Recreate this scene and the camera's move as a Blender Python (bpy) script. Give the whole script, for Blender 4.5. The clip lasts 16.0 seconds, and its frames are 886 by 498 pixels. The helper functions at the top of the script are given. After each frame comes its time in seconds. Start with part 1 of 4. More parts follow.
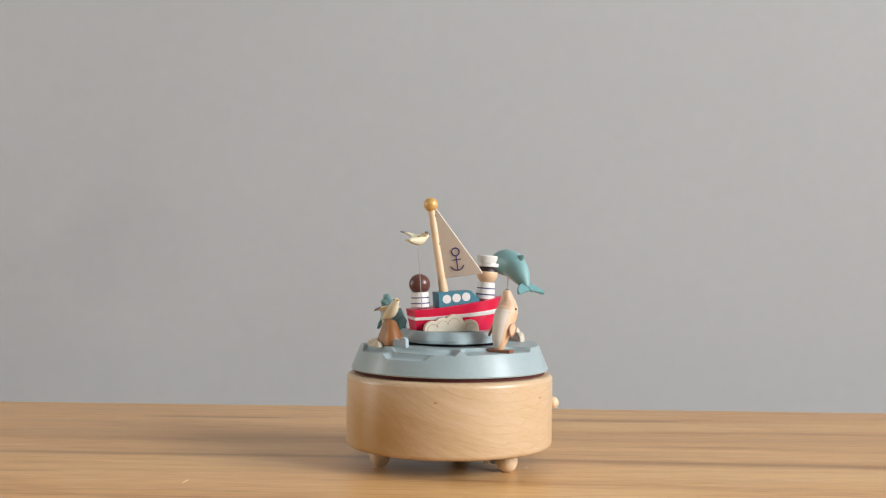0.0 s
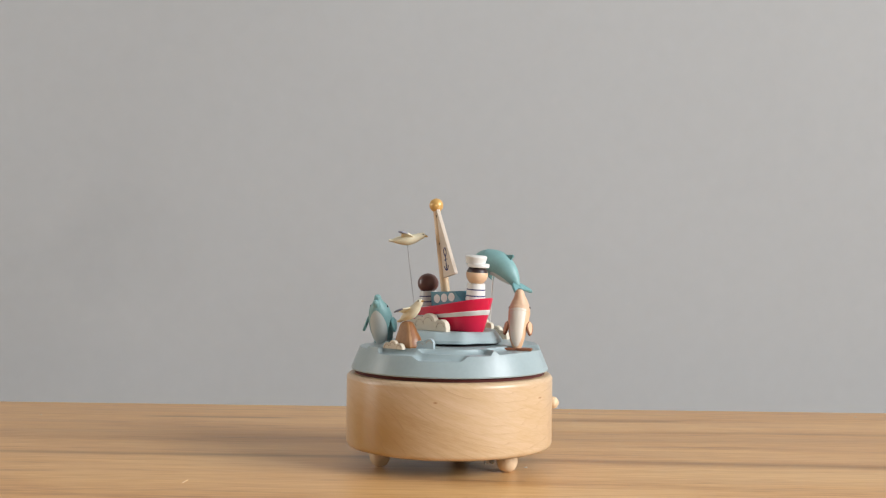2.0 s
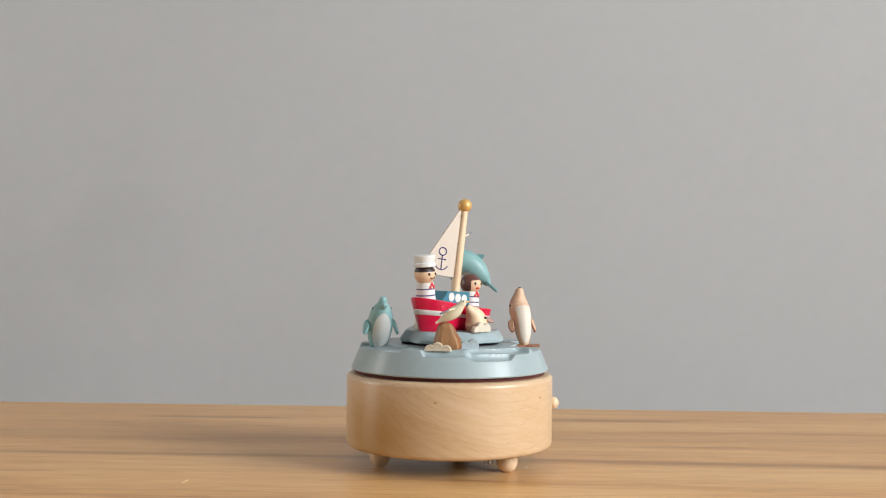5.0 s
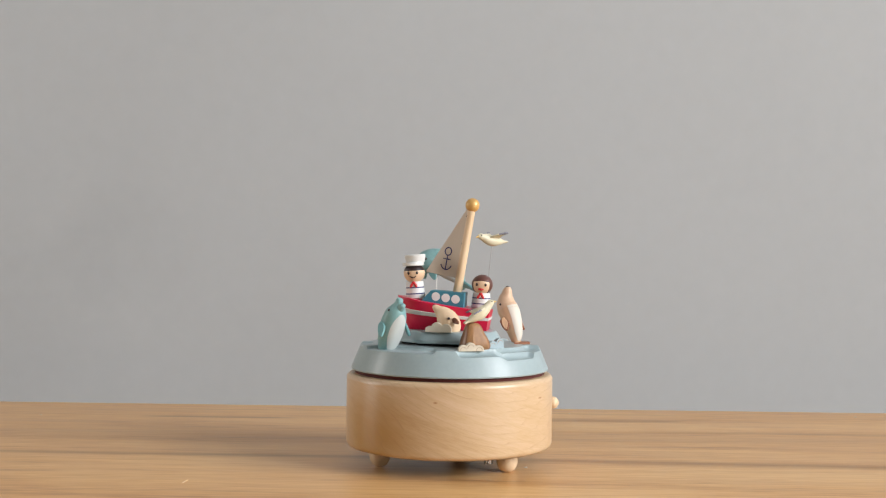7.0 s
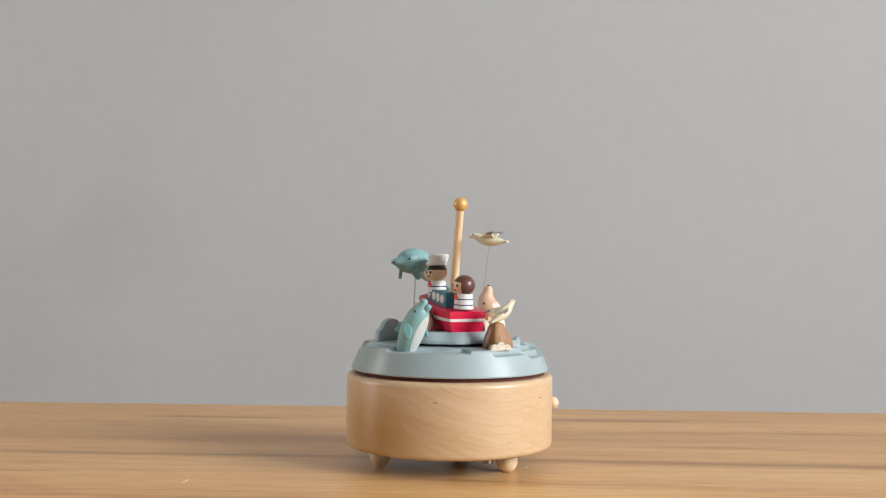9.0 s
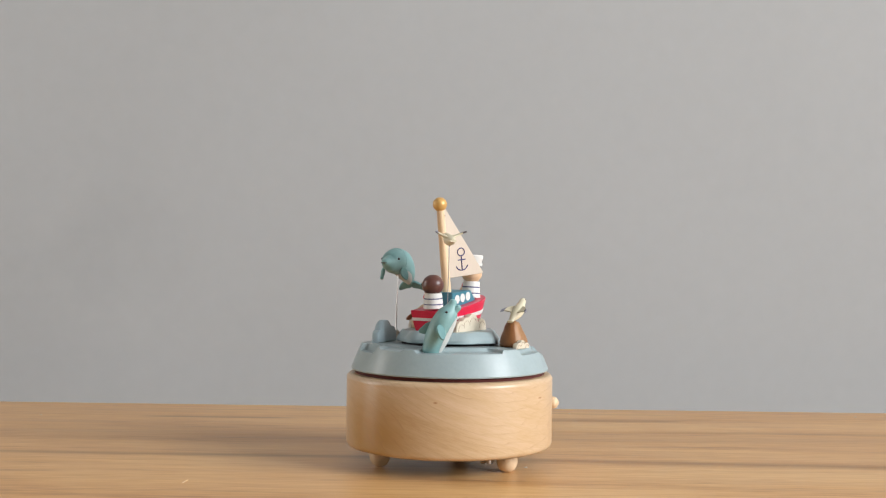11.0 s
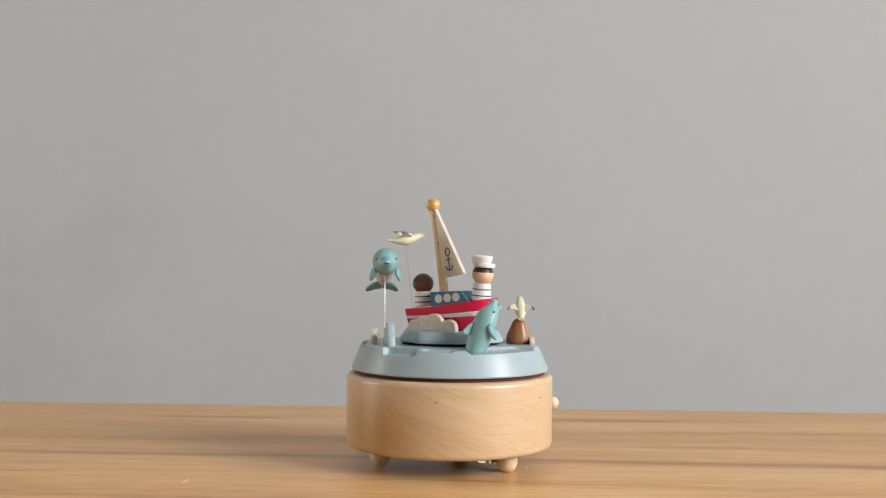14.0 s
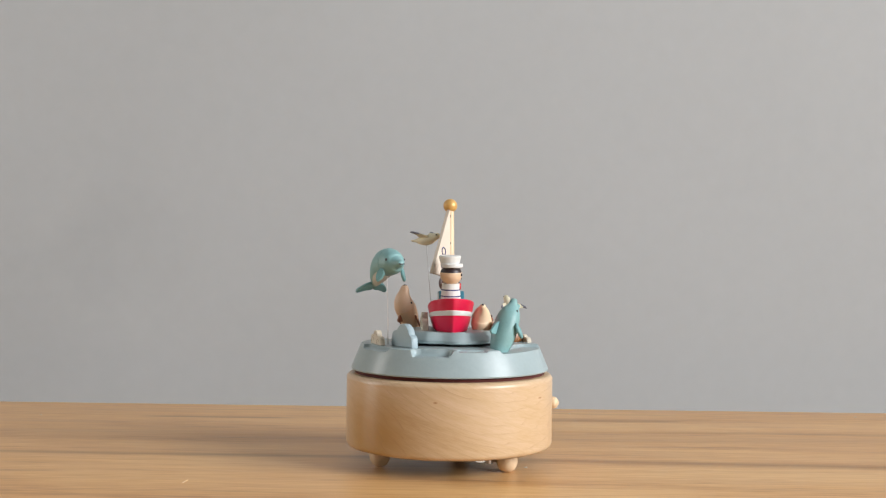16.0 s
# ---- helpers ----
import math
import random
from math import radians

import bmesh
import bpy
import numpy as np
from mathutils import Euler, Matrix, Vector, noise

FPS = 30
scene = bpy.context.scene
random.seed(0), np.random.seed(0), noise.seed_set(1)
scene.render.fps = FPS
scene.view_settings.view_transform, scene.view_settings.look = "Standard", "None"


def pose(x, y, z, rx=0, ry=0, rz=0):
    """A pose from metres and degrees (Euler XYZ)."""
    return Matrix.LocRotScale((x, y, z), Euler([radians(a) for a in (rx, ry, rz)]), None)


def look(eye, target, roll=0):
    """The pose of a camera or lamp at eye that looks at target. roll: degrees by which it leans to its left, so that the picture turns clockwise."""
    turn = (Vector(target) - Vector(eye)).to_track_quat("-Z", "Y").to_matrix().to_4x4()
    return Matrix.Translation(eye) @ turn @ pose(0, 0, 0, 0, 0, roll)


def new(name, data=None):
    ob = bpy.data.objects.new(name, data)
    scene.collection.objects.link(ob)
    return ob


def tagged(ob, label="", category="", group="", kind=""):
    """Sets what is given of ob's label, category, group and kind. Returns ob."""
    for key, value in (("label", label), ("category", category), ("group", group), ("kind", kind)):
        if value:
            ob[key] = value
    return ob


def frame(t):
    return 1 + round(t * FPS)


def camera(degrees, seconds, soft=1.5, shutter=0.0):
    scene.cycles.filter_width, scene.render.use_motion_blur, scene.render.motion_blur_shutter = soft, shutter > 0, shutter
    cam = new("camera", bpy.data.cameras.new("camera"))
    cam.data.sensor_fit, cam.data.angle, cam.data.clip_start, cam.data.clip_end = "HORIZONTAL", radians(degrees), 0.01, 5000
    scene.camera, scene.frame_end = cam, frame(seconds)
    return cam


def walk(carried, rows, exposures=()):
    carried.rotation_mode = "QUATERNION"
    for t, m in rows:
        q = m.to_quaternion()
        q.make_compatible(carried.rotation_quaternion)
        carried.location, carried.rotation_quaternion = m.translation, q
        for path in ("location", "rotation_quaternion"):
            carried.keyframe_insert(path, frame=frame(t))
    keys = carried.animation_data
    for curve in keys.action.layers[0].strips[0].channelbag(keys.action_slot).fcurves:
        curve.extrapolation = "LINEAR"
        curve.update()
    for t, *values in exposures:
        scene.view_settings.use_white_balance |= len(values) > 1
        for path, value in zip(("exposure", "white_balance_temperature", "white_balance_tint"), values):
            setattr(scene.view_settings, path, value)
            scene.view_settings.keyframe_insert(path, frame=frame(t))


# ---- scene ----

# camera on a stand before the table; the box's axis is the world's z axis, the table top is z = 0
cam = camera(41.3, 16.0, soft=1.2)
EYE = (-0.0043, -0.631, 0.117)
CAM_POSE = look(EYE, (-0.0043, 0.0, 0.1146), 0.66)
walk(cam, [(0.0, CAM_POSE), (16.0, CAM_POSE)], exposures=[(0.0, 0.09), (2.5, 0.10), (4.0, 0.07), (6.3, 0.10), (9.2, 0.10), (11.4, 0.07), (12.2, 0.07), (13.5, 0.10), (16.0, 0.09)])

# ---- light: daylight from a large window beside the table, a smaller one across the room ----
world = bpy.data.worlds.new("sky")
scene.world = world
world.use_nodes = True
sky = world.node_tree.nodes.new("ShaderNodeTexSky")
sky.sky_type, sky.sun_disc = "NISHITA", False
sky.sun_elevation, sky.sun_rotation = radians(40), radians(100)
world.node_tree.links.new(sky.outputs[0], world.node_tree.nodes["Background"].inputs[0])
world.node_tree.nodes["Background"].inputs[1].default_value = 0.1


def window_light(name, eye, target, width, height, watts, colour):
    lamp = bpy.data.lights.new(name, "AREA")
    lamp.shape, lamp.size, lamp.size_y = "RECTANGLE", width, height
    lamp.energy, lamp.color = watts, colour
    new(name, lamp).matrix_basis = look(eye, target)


window_light("daylight_right", (2.98, -1.85, 1.45), (0.0, -1.85, 1.45), 2.2, 1.5, 222, (0.945, 0.97, 1.0))
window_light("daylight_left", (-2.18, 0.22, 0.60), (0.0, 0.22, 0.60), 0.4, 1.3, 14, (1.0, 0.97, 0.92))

TURN = 10.8     # degrees a second, the sea disc, anticlockwise
SPIN = -28.8    # degrees a second, the boat's platform, clockwise
HEADING = 13.7  # the bow's heading at the start
Z_SEA = 0.0643
Z_PLATE = 0.0715


# ---- materials ----
def material(name, colour, rough=0.5, vary=0.12, grain=60.0, fine=400.0, bump=0.06, metal=0.0, stretch=(1, 1, 1), coat=0.0, second=None):
    m = bpy.data.materials.new(name)
    m.use_nodes = True
    t = m.node_tree
    b = t.nodes["Principled BSDF"]
    b.inputs["Roughness"].default_value = rough
    b.inputs["Metallic"].default_value = metal
    b.inputs["Coat Weight"].default_value = coat
    co = t.nodes.new("ShaderNodeTexCoord")
    mp = t.nodes.new("ShaderNodeMapping")
    mp.inputs["Scale"].default_value = stretch
    t.links.new(co.outputs["Object"], mp.inputs[0])
    big = t.nodes.new("ShaderNodeTexNoise")
    big.inputs["Scale"].default_value, big.inputs["Detail"].default_value = grain, 4
    small = t.nodes.new("ShaderNodeTexNoise")
    small.inputs["Scale"].default_value, small.inputs["Detail"].default_value = fine, 3
    for n in (big, small):
        t.links.new(mp.outputs[0], n.inputs["Vector"])
    add = t.nodes.new("ShaderNodeMath")
    add.operation = "MULTIPLY_ADD"
    t.links.new(small.outputs[0], add.inputs[0])
    add.inputs[1].default_value = 0.45
    t.links.new(big.outputs[0], add.inputs[2])
    ramp = t.nodes.new("ShaderNodeValToRGB")
    ramp.color_ramp.elements[0].position, ramp.color_ramp.elements[1].position = 0.45, 1.0
    lo = [max(0.0, c * (1 - vary)) for c in (second or colour)]
    hi = [min(1.0, c * (1 + vary)) for c in colour]
    ramp.color_ramp.elements[0].color, ramp.color_ramp.elements[1].color = (*lo, 1), (*hi, 1)
    t.links.new(add.outputs[0], ramp.inputs[0])
    t.links.new(ramp.outputs[0], b.inputs["Base Color"])
    rr = t.nodes.new("ShaderNodeMapRange")
    rr.inputs[3].default_value, rr.inputs[4].default_value = max(0.02, rough - 0.07), min(1, rough + 0.1)
    t.links.new(big.outputs[0], rr.inputs[0])
    t.links.new(rr.outputs[0], b.inputs["Roughness"])
    if bump:
        bp = t.nodes.new("ShaderNodeBump")
        bp.inputs["Strength"].default_value, bp.inputs["Distance"].default_value = bump, 0.0006
        t.links.new(add.outputs[0], bp.inputs["Height"])
        t.links.new(bp.outputs[0], b.inputs["Normal"])
    return m


def dark_patch(m, centre, radius, strength):
    """A faint cloudy darker patch on a painted surface."""
    t = m.node_tree
    b = t.nodes["Principled BSDF"]
    old = b.inputs["Base Color"].links[0].from_socket
    co = t.nodes.new("ShaderNodeTexCoord")
    far = t.nodes.new("ShaderNodeVectorMath")
    far.operation = "DISTANCE"
    t.links.new(co.outputs["Object"], far.inputs[0])
    far.inputs[1].default_value = centre
    cloud = t.nodes.new("ShaderNodeTexNoise")
    cloud.inputs["Scale"].default_value, cloud.inputs["Detail"].default_value = 18.0, 3
    t.links.new(co.outputs["Object"], cloud.inputs["Vector"])
    edge = t.nodes.new("ShaderNodeMath")
    edge.operation = "MULTIPLY_ADD"
    t.links.new(cloud.outputs[0], edge.inputs[0])
    edge.inputs[1].default_value = radius * 1.2
    t.links.new(far.outputs["Value"], edge.inputs[2])
    fade = t.nodes.new("ShaderNodeMapRange")
    fade.interpolation_type = "SMOOTHSTEP"
    fade.inputs[1].default_value, fade.inputs[2].default_value = radius * 0.5, radius * 1.6
    fade.inputs[3].default_value, fade.inputs[4].default_value = strength, 0.0
    t.links.new(edge.outputs[0], fade.inputs[0])
    mx = t.nodes.new("ShaderNodeMix")
    mx.data_type = "RGBA"
    t.links.new(fade.outputs[0], mx.inputs[0])
    t.links.new(old, mx.inputs[6])
    mx.inputs[7].default_value = (0.12, 0.125, 0.13, 1)
    t.links.new(mx.outputs[2], b.inputs["Base Color"])


def grain_streak(t, co, wander, colour, x0, x1, y0, slope, width, strength, dark):
    """One dark growth line of the wood: it runs along x from x0 to x1 at y0, wandering a little."""
    def maths(op, *args):
        n = t.nodes.new("ShaderNodeMath")
        n.operation = op
        for k, a in enumerate(args):
            if isinstance(a, (int, float)):
                n.inputs[k].default_value = a
            else:
                t.links.new(a, n.inputs[k])
        return n.outputs[0]

    xyz = t.nodes.new("ShaderNodeSeparateXYZ")
    t.links.new(co.outputs["Object"], xyz.inputs[0])
    x, y = xyz.outputs[0], xyz.outputs[1]
    line = maths("MULTIPLY_ADD", x, slope, y0)
    line = maths("MULTIPLY_ADD", maths("SUBTRACT", wander.outputs[0], 0.5), 0.02, line)
    off = maths("ABSOLUTE", maths("SUBTRACT", y, line))
    across = maths("MAXIMUM", maths("SUBTRACT", 1.0, maths("DIVIDE", off, width)), 0.0)
    mid, half = (x0 + x1) / 2, (x1 - x0) / 2
    along = maths("MINIMUM", maths("MAXIMUM", maths("MULTIPLY", maths("SUBTRACT", half, maths("ABSOLUTE", maths("SUBTRACT", x, mid))), 1 / (0.35 * half)), 0.0), 1.0)
    mx = t.nodes.new("ShaderNodeMix")
    mx.data_type = "RGBA"
    t.links.new(maths("MULTIPLY", maths("MULTIPLY", across, along), strength), mx.inputs[0])
    t.links.new(colour, mx.inputs[6])
    mx.inputs[7].default_value = (*(c * 0.75 for c in dark), 1)
    return mx.outputs[2]


def flame_lines(t, co, wander, breaks, colour, x0, bow, spacing, strength, dark):
    """Thin year rings cut as arches: lines of equal z - bow * (x - x0)^2, wandering and broken."""
    def maths(op, *args):
        n = t.nodes.new("ShaderNodeMath")
        n.operation = op
        for k, a in enumerate(args):
            if isinstance(a, (int, float)):
                n.inputs[k].default_value = a
            else:
                t.links.new(a, n.inputs[k])
        return n.outputs[0]

    xyz = t.nodes.new("ShaderNodeSeparateXYZ")
    t.links.new(co.outputs["Object"], xyz.inputs[0])
    dx = maths("SUBTRACT", xyz.outputs[0], x0)
    arch = maths("SUBTRACT", xyz.outputs[2], maths("MULTIPLY", maths("MULTIPLY", dx, dx), bow))
    arch = maths("MULTIPLY_ADD", wander.outputs[0], spacing * 5.0, arch)
    band = maths("FRACT", maths("DIVIDE", arch, spacing))
    line = maths("POWER", band, 9.0)
    gaps = maths("MINIMUM", maths("MAXIMUM", maths("MULTIPLY", maths("SUBTRACT", breaks.outputs[0], 0.40), 5.0), 0.0), 1.0)
    mx = t.nodes.new("ShaderNodeMix")
    mx.data_type = "RGBA"
    t.links.new(maths("MULTIPLY", maths("MULTIPLY", line, gaps), strength), mx.inputs[0])
    t.links.new(colour, mx.inputs[6])
    mx.inputs[7].default_value = (*dark, 1)
    return mx.outputs[2]


def wood(name, dark, mid, light, scale, stretch, turn=(0, 0, 0), rough=0.35, streak=3.0, knot=None, bump=0.05, coat=0.0, weights=(1.0, 0.6, 0.25), stops=(0.36, 0.47, 0.58), specular=0.5, streaks=(), tone=None, flame=None):
    """Wood with long streaks, fine pores and an optional knot at a place in the thing's own space."""
    m = bpy.data.materials.new(name)
    m.use_nodes = True
    t = m.node_tree
    b = t.nodes["Principled BSDF"]
    b.inputs["Coat Weight"].default_value, b.inputs["Coat Roughness"].default_value = coat, 0.42
    b.inputs["Specular IOR Level"].default_value = specular
    co = t.nodes.new("ShaderNodeTexCoord")
    mp = t.nodes.new("ShaderNodeMapping")
    first = t.nodes.new("ShaderNodeMapping")
    first.inputs["Rotation"].default_value = [radians(a) for a in turn]
    mp.inputs["Scale"].default_value = stretch
    t.links.new(co.outputs["Object"], first.inputs[0])
    t.links.new(first.outputs[0], mp.inputs[0])
    broad = t.nodes.new("ShaderNodeTexNoise")
    broad.inputs["Scale"].default_value, broad.inputs["Detail"].default_value, broad.inputs["Distortion"].default_value = scale, 3, 0.6
    lines = t.nodes.new("ShaderNodeTexNoise")
    lines.inputs["Scale"].default_value, lines.inputs["Detail"].default_value = scale * streak, 5
    pores = t.nodes.new("ShaderNodeTexNoise")
    pores.inputs["Scale"].default_value, pores.inputs["Detail"].default_value = scale * streak * 5, 2
    for n in (broad, lines, pores):
        t.links.new(mp.outputs[0], n.inputs["Vector"])
    total = sum(weights)
    value = None
    for tex, w in zip((broad, lines, pores), weights):
        mix2 = t.nodes.new("ShaderNodeMath")
        mix2.operation = "MULTIPLY_ADD"
        t.links.new(tex.outputs[0], mix2.inputs[0])
        mix2.inputs[1].default_value = w / total
        mix2.inputs[2].default_value = 0.0
        if value:
            t.links.new(value, mix2.inputs[2])
        value = mix2.outputs[0]
    ramp = t.nodes.new("ShaderNodeValToRGB")
    e = ramp.color_ramp.elements
    e[0].position, e[0].color = stops[0], (*dark, 1)
    e[1].position, e[1].color = stops[2], (*light, 1)
    e.new(stops[1]).color = (*mid, 1)
    t.links.new(value, ramp.inputs[0])
    colour = ramp.outputs[0]
    for spot in knot or ():
        sub = t.nodes.new("ShaderNodeVectorMath")
        sub.operation = "SUBTRACT"
        t.links.new(co.outputs["Object"], sub.inputs[0])
        sub.inputs[1].default_value = spot
        sc = t.nodes.new("ShaderNodeVectorMath")
        sc.operation = "MULTIPLY"
        sc.inputs[1].default_value = (1, 0.3, 2.2)
        t.links.new(sub.outputs[0], sc.inputs[0])
        ln = t.nodes.new("ShaderNodeVectorMath")
        ln.operation = "LENGTH"
        t.links.new(sc.outputs[0], ln.inputs[0])
        mr = t.nodes.new("ShaderNodeMapRange")
        mr.inputs[1].default_value, mr.inputs[2].default_value = 0.0004, 0.0014
        mr.inputs[3].default_value, mr.inputs[4].default_value = 0.85, 0.0
        t.links.new(ln.outputs[1], mr.inputs[0])
        mx = t.nodes.new("ShaderNodeMix")
        mx.data_type = "RGBA"
        t.links.new(mr.outputs[0], mx.inputs[0])
        t.links.new(colour, mx.inputs[6])
        mx.inputs[7].default_value = (0.34, 0.15, 0.05, 1)
        colour = mx.outputs[2]
    if tone:
        # an amber patch with an uneven outline, painting warm shade into the wood colour
        spread = t.nodes.new("ShaderNodeVectorMath")
        spread.operation = "DISTANCE"
        t.links.new(co.outputs["Object"], spread.inputs[0])
        spread.inputs[1].default_value = tone[0]
        uneven = t.nodes.new("ShaderNodeMath")
        uneven.operation = "MULTIPLY_ADD"
        t.links.new(broad.outputs[0], uneven.inputs[0])
        uneven.inputs[1].default_value = tone[1] * 0.5
        t.links.new(spread.outputs["Value"], uneven.inputs[2])
        fall = t.nodes.new("ShaderNodeMapRange")
        fall.interpolation_type = "SMOOTHSTEP"
        fall.inputs[1].default_value, fall.inputs[2].default_value = tone[1] * 0.3, tone[1] * 1.4
        fall.inputs[3].default_value, fall.inputs[4].default_value = 0.9, 0.0
        t.links.new(uneven.outputs[0], fall.inputs[0])
        amber_mix = t.nodes.new("ShaderNodeMix")
        amber_mix.data_type = "RGBA"
        t.links.new(fall.outputs[0], amber_mix.inputs[0])
        t.links.new(colour, amber_mix.inputs[6])
        amber_mix.inputs[7].default_value = (*tone[2], 1)
        colour = amber_mix.outputs[2]
    if flame:
        colour = flame_lines(t, co, broad, lines, colour, *flame)
    for x0, x1, y0, slope, width, strength in streaks:
        colour = grain_streak(t, co, broad, colour, x0, x1, y0, slope, width, strength, dark)
    t.links.new(colour, b.inputs["Base Color"])
    rr = t.nodes.new("ShaderNodeMapRange")
    rr.inputs[3].default_value, rr.inputs[4].default_value = rough - 0.06, rough + 0.08
    t.links.new(lines.outputs[0], rr.inputs[0])
    t.links.new(rr.outputs[0], b.inputs["Roughness"])
    bp = t.nodes.new("ShaderNodeBump")
    bp.inputs["Strength"].default_value, bp.inputs["Distance"].default_value = bump, 0.0005
    t.links.new(mix2.outputs[0], bp.inputs["Height"])
    t.links.new(bp.outputs[0], b.inputs["Normal"])
    return m


M_WALL = material("grey_wall_paint", (0.427, 0.433, 0.431), 0.85, 0.03, 2.2, 60.0, 0.05, second=(0.421, 0.424, 0.419))
dark_patch(M_WALL, (-0.328, 0.50, 0.122), 0.10, 0.085)
# shade in the wall's lower left corner, painted into its colour
dark_patch(M_WALL, (-0.40, 0.50, 0.02), 0.14, 0.06)
M_ROOM = material("pale_room_paint", (0.235, 0.235, 0.235), 0.85, 0.03, 3.0, 90.0, 0.05)
M_FLOOR = wood("floor_oak", (0.22, 0.13, 0.07), (0.32, 0.2, 0.11), (0.42, 0.28, 0.16), 6, (0.3, 3, 1))
M_TABLE = wood("table_laminate", (0.40, 0.172, 0.060), (0.635, 0.34, 0.126), (0.785, 0.485, 0.215), 4.5, (0.55, 7.5, 1), rough=0.32, streak=3.4, bump=0.004, weights=(1.0, 0.8, 0.9), stops=(0.31, 0.455, 0.63), specular=0.19, streaks=((-0.5, 0.02, 0.0118, -0.010, 0.008, 0.62), (-0.06, 0.6, 0.0095, -0.03, 0.011, 0.7), (-0.21, -0.10, 0.153, 0.0, 0.006, 0.75), (0.05, 0.16, 0.160, 0.0, 0.012, 0.5), (-0.45, 0.5, 0.085, 0.01, 0.03, 0.22), (-0.25, 0.2, 0.187, 0.0, 0.004, 0.35), (0.1, 0.5, 0.115, 0.0, 0.006, 0.35)))
# tone: the drum's shaded lower left flank, put into the veneer as amber
M_MAPLE = wood("maple_veneer", (0.415, 0.245, 0.108), (0.558, 0.385, 0.22), (0.645, 0.475, 0.318), 12.0, (0.5, 0.5, 5.0), (0, -20, 0), rough=0.33, streak=7.0, tone=((-0.040, -0.038, 0.017), 0.028, (0.39, 0.205, 0.038)), flame=(0.0246, 9.0, 0.0052, 0.42, (0.34, 0.18, 0.075)), knot=((-0.0072, -0.0545, 0.0392), (0.0462, -0.0298, 0.0392)), bump=0.03, coat=0.18, weights=(0.6, 0.5, 0.4), stops=(0.18, 0.46, 0.70))
M_PALE = wood("pale_beech", (0.62, 0.42, 0.24), (0.72, 0.52, 0.32), (0.78, 0.6, 0.4), 60.0, (1, 1, 0.2), rough=0.45, bump=0.03)
M_GAP = material("dark_red_gap_shade", (0.085, 0.018, 0.014), 0.9, 0.1)
M_UNDERSHADE = material("dark_under_drum_shade", (0.045, 0.026, 0.016), 0.6, 0.15)
M_SEA = material("sea_blue_paint", (0.328, 0.402, 0.412), 0.32, 0.05, 40.0, 500.0, 0.025, second=(0.308, 0.382, 0.392))
M_RED = material("red_paint", (0.625, 0.006, 0.05), 0.3, 0.08)
M_CREAM = material("cream_wood", (0.62, 0.55, 0.43), 0.55, 0.07, 80.0, 600.0)
M_WHITE = material("white_paint", (0.68, 0.67, 0.635), 0.45, 0.04)
M_CABIN = material("petrol_blue_paint", (0.045, 0.19, 0.25), 0.4, 0.1)
M_NAVY = material("navy_paint", (0.03, 0.025, 0.13), 0.5, 0.1)
M_GOLD = material("gold_paint", (0.66, 0.385, 0.12), 0.36, 0.1, metal=0.2)
M_SAIL = material("sail_board", (0.64, 0.545, 0.445), 0.6, 0.05, 60.0, 900.0, stretch=(1, 1, 0.3))
M_SKIN = material("doll_wood", (0.7, 0.475, 0.3), 0.45, 0.06)
M_HAIR = material("dark_brown_paint", (0.115, 0.046, 0.036), 0.3, 0.12)
M_BLACK = material("black_paint", (0.026, 0.014, 0.015), 0.4, 0.1)
M_SCARF = material("scarlet_paint", (0.62, 0.03, 0.03), 0.45, 0.06)
M_TEAL = material("teal_paint", (0.205, 0.375, 0.37), 0.45, 0.1, 90.0, 700.0)
M_TEALFIN = material("deep_teal_paint", (0.155, 0.33, 0.335), 0.48, 0.1, 90.0, 700.0)
M_BELLY = material("pale_belly_paint", (0.52, 0.545, 0.52), 0.5, 0.05)
M_TAN = material("tan_wood", (0.66, 0.42, 0.25), 0.45, 0.1, 120.0, 700.0, stretch=(1, 1, 0.25))
M_TANHEAD = material("pinkish_tan_wood", (0.66, 0.44, 0.29), 0.45, 0.08, 120.0, 700.0, stretch=(1, 1, 0.25))
M_TANBELLY = material("pale_belly_wood", (0.67, 0.60, 0.51), 0.5, 0.06, 120.0, 700.0, stretch=(1, 1, 0.25))
M_CALF = material("honey_wood", (0.74, 0.54, 0.35), 0.45, 0.08, 120.0, 700.0, stretch=(1, 1, 0.25))
M_BROWN = material("stained_brown_wood", (0.25, 0.095, 0.045), 0.4, 0.2, 100.0, 700.0, stretch=(1, 1, 0.3))
M_ROCK = material("rock_brown_wood", (0.22, 0.088, 0.028), 0.33, 0.25, 110.0, 700.0, stretch=(1, 1, 0.35))
M_ROCKFACE = material("sawn_brown_wood", (0.32, 0.165, 0.07), 0.5, 0.3, 110.0, 700.0, stretch=(1, 1, 0.35))
M_GULL = material("ivory_gull_paint", (0.66, 0.6, 0.43), 0.5, 0.06)
M_TIP = material("grey_wing_paint", (0.17, 0.17, 0.2), 0.5, 0.1)
M_BEAK = material("yellow_beak_paint", (0.66, 0.45, 0.16), 0.5, 0.08)
M_THINWIRE = material("dull_steel_wire", (0.36, 0.35, 0.34), 0.5, 0.06, metal=0.8)
M_WIRE = material("steel_wire", (0.6, 0.59, 0.57), 0.45, 0.06, metal=1.0)
M_KEY = material("polished_steel", (0.45, 0.43, 0.4), 0.28, 0.04, metal=1.0)
M_LINE = material("engraved_line", (0.36, 0.26, 0.18), 0.7, 0.1)
M_WAVE = material("wave_blue_paint", (0.33, 0.42, 0.45), 0.45, 0.06)


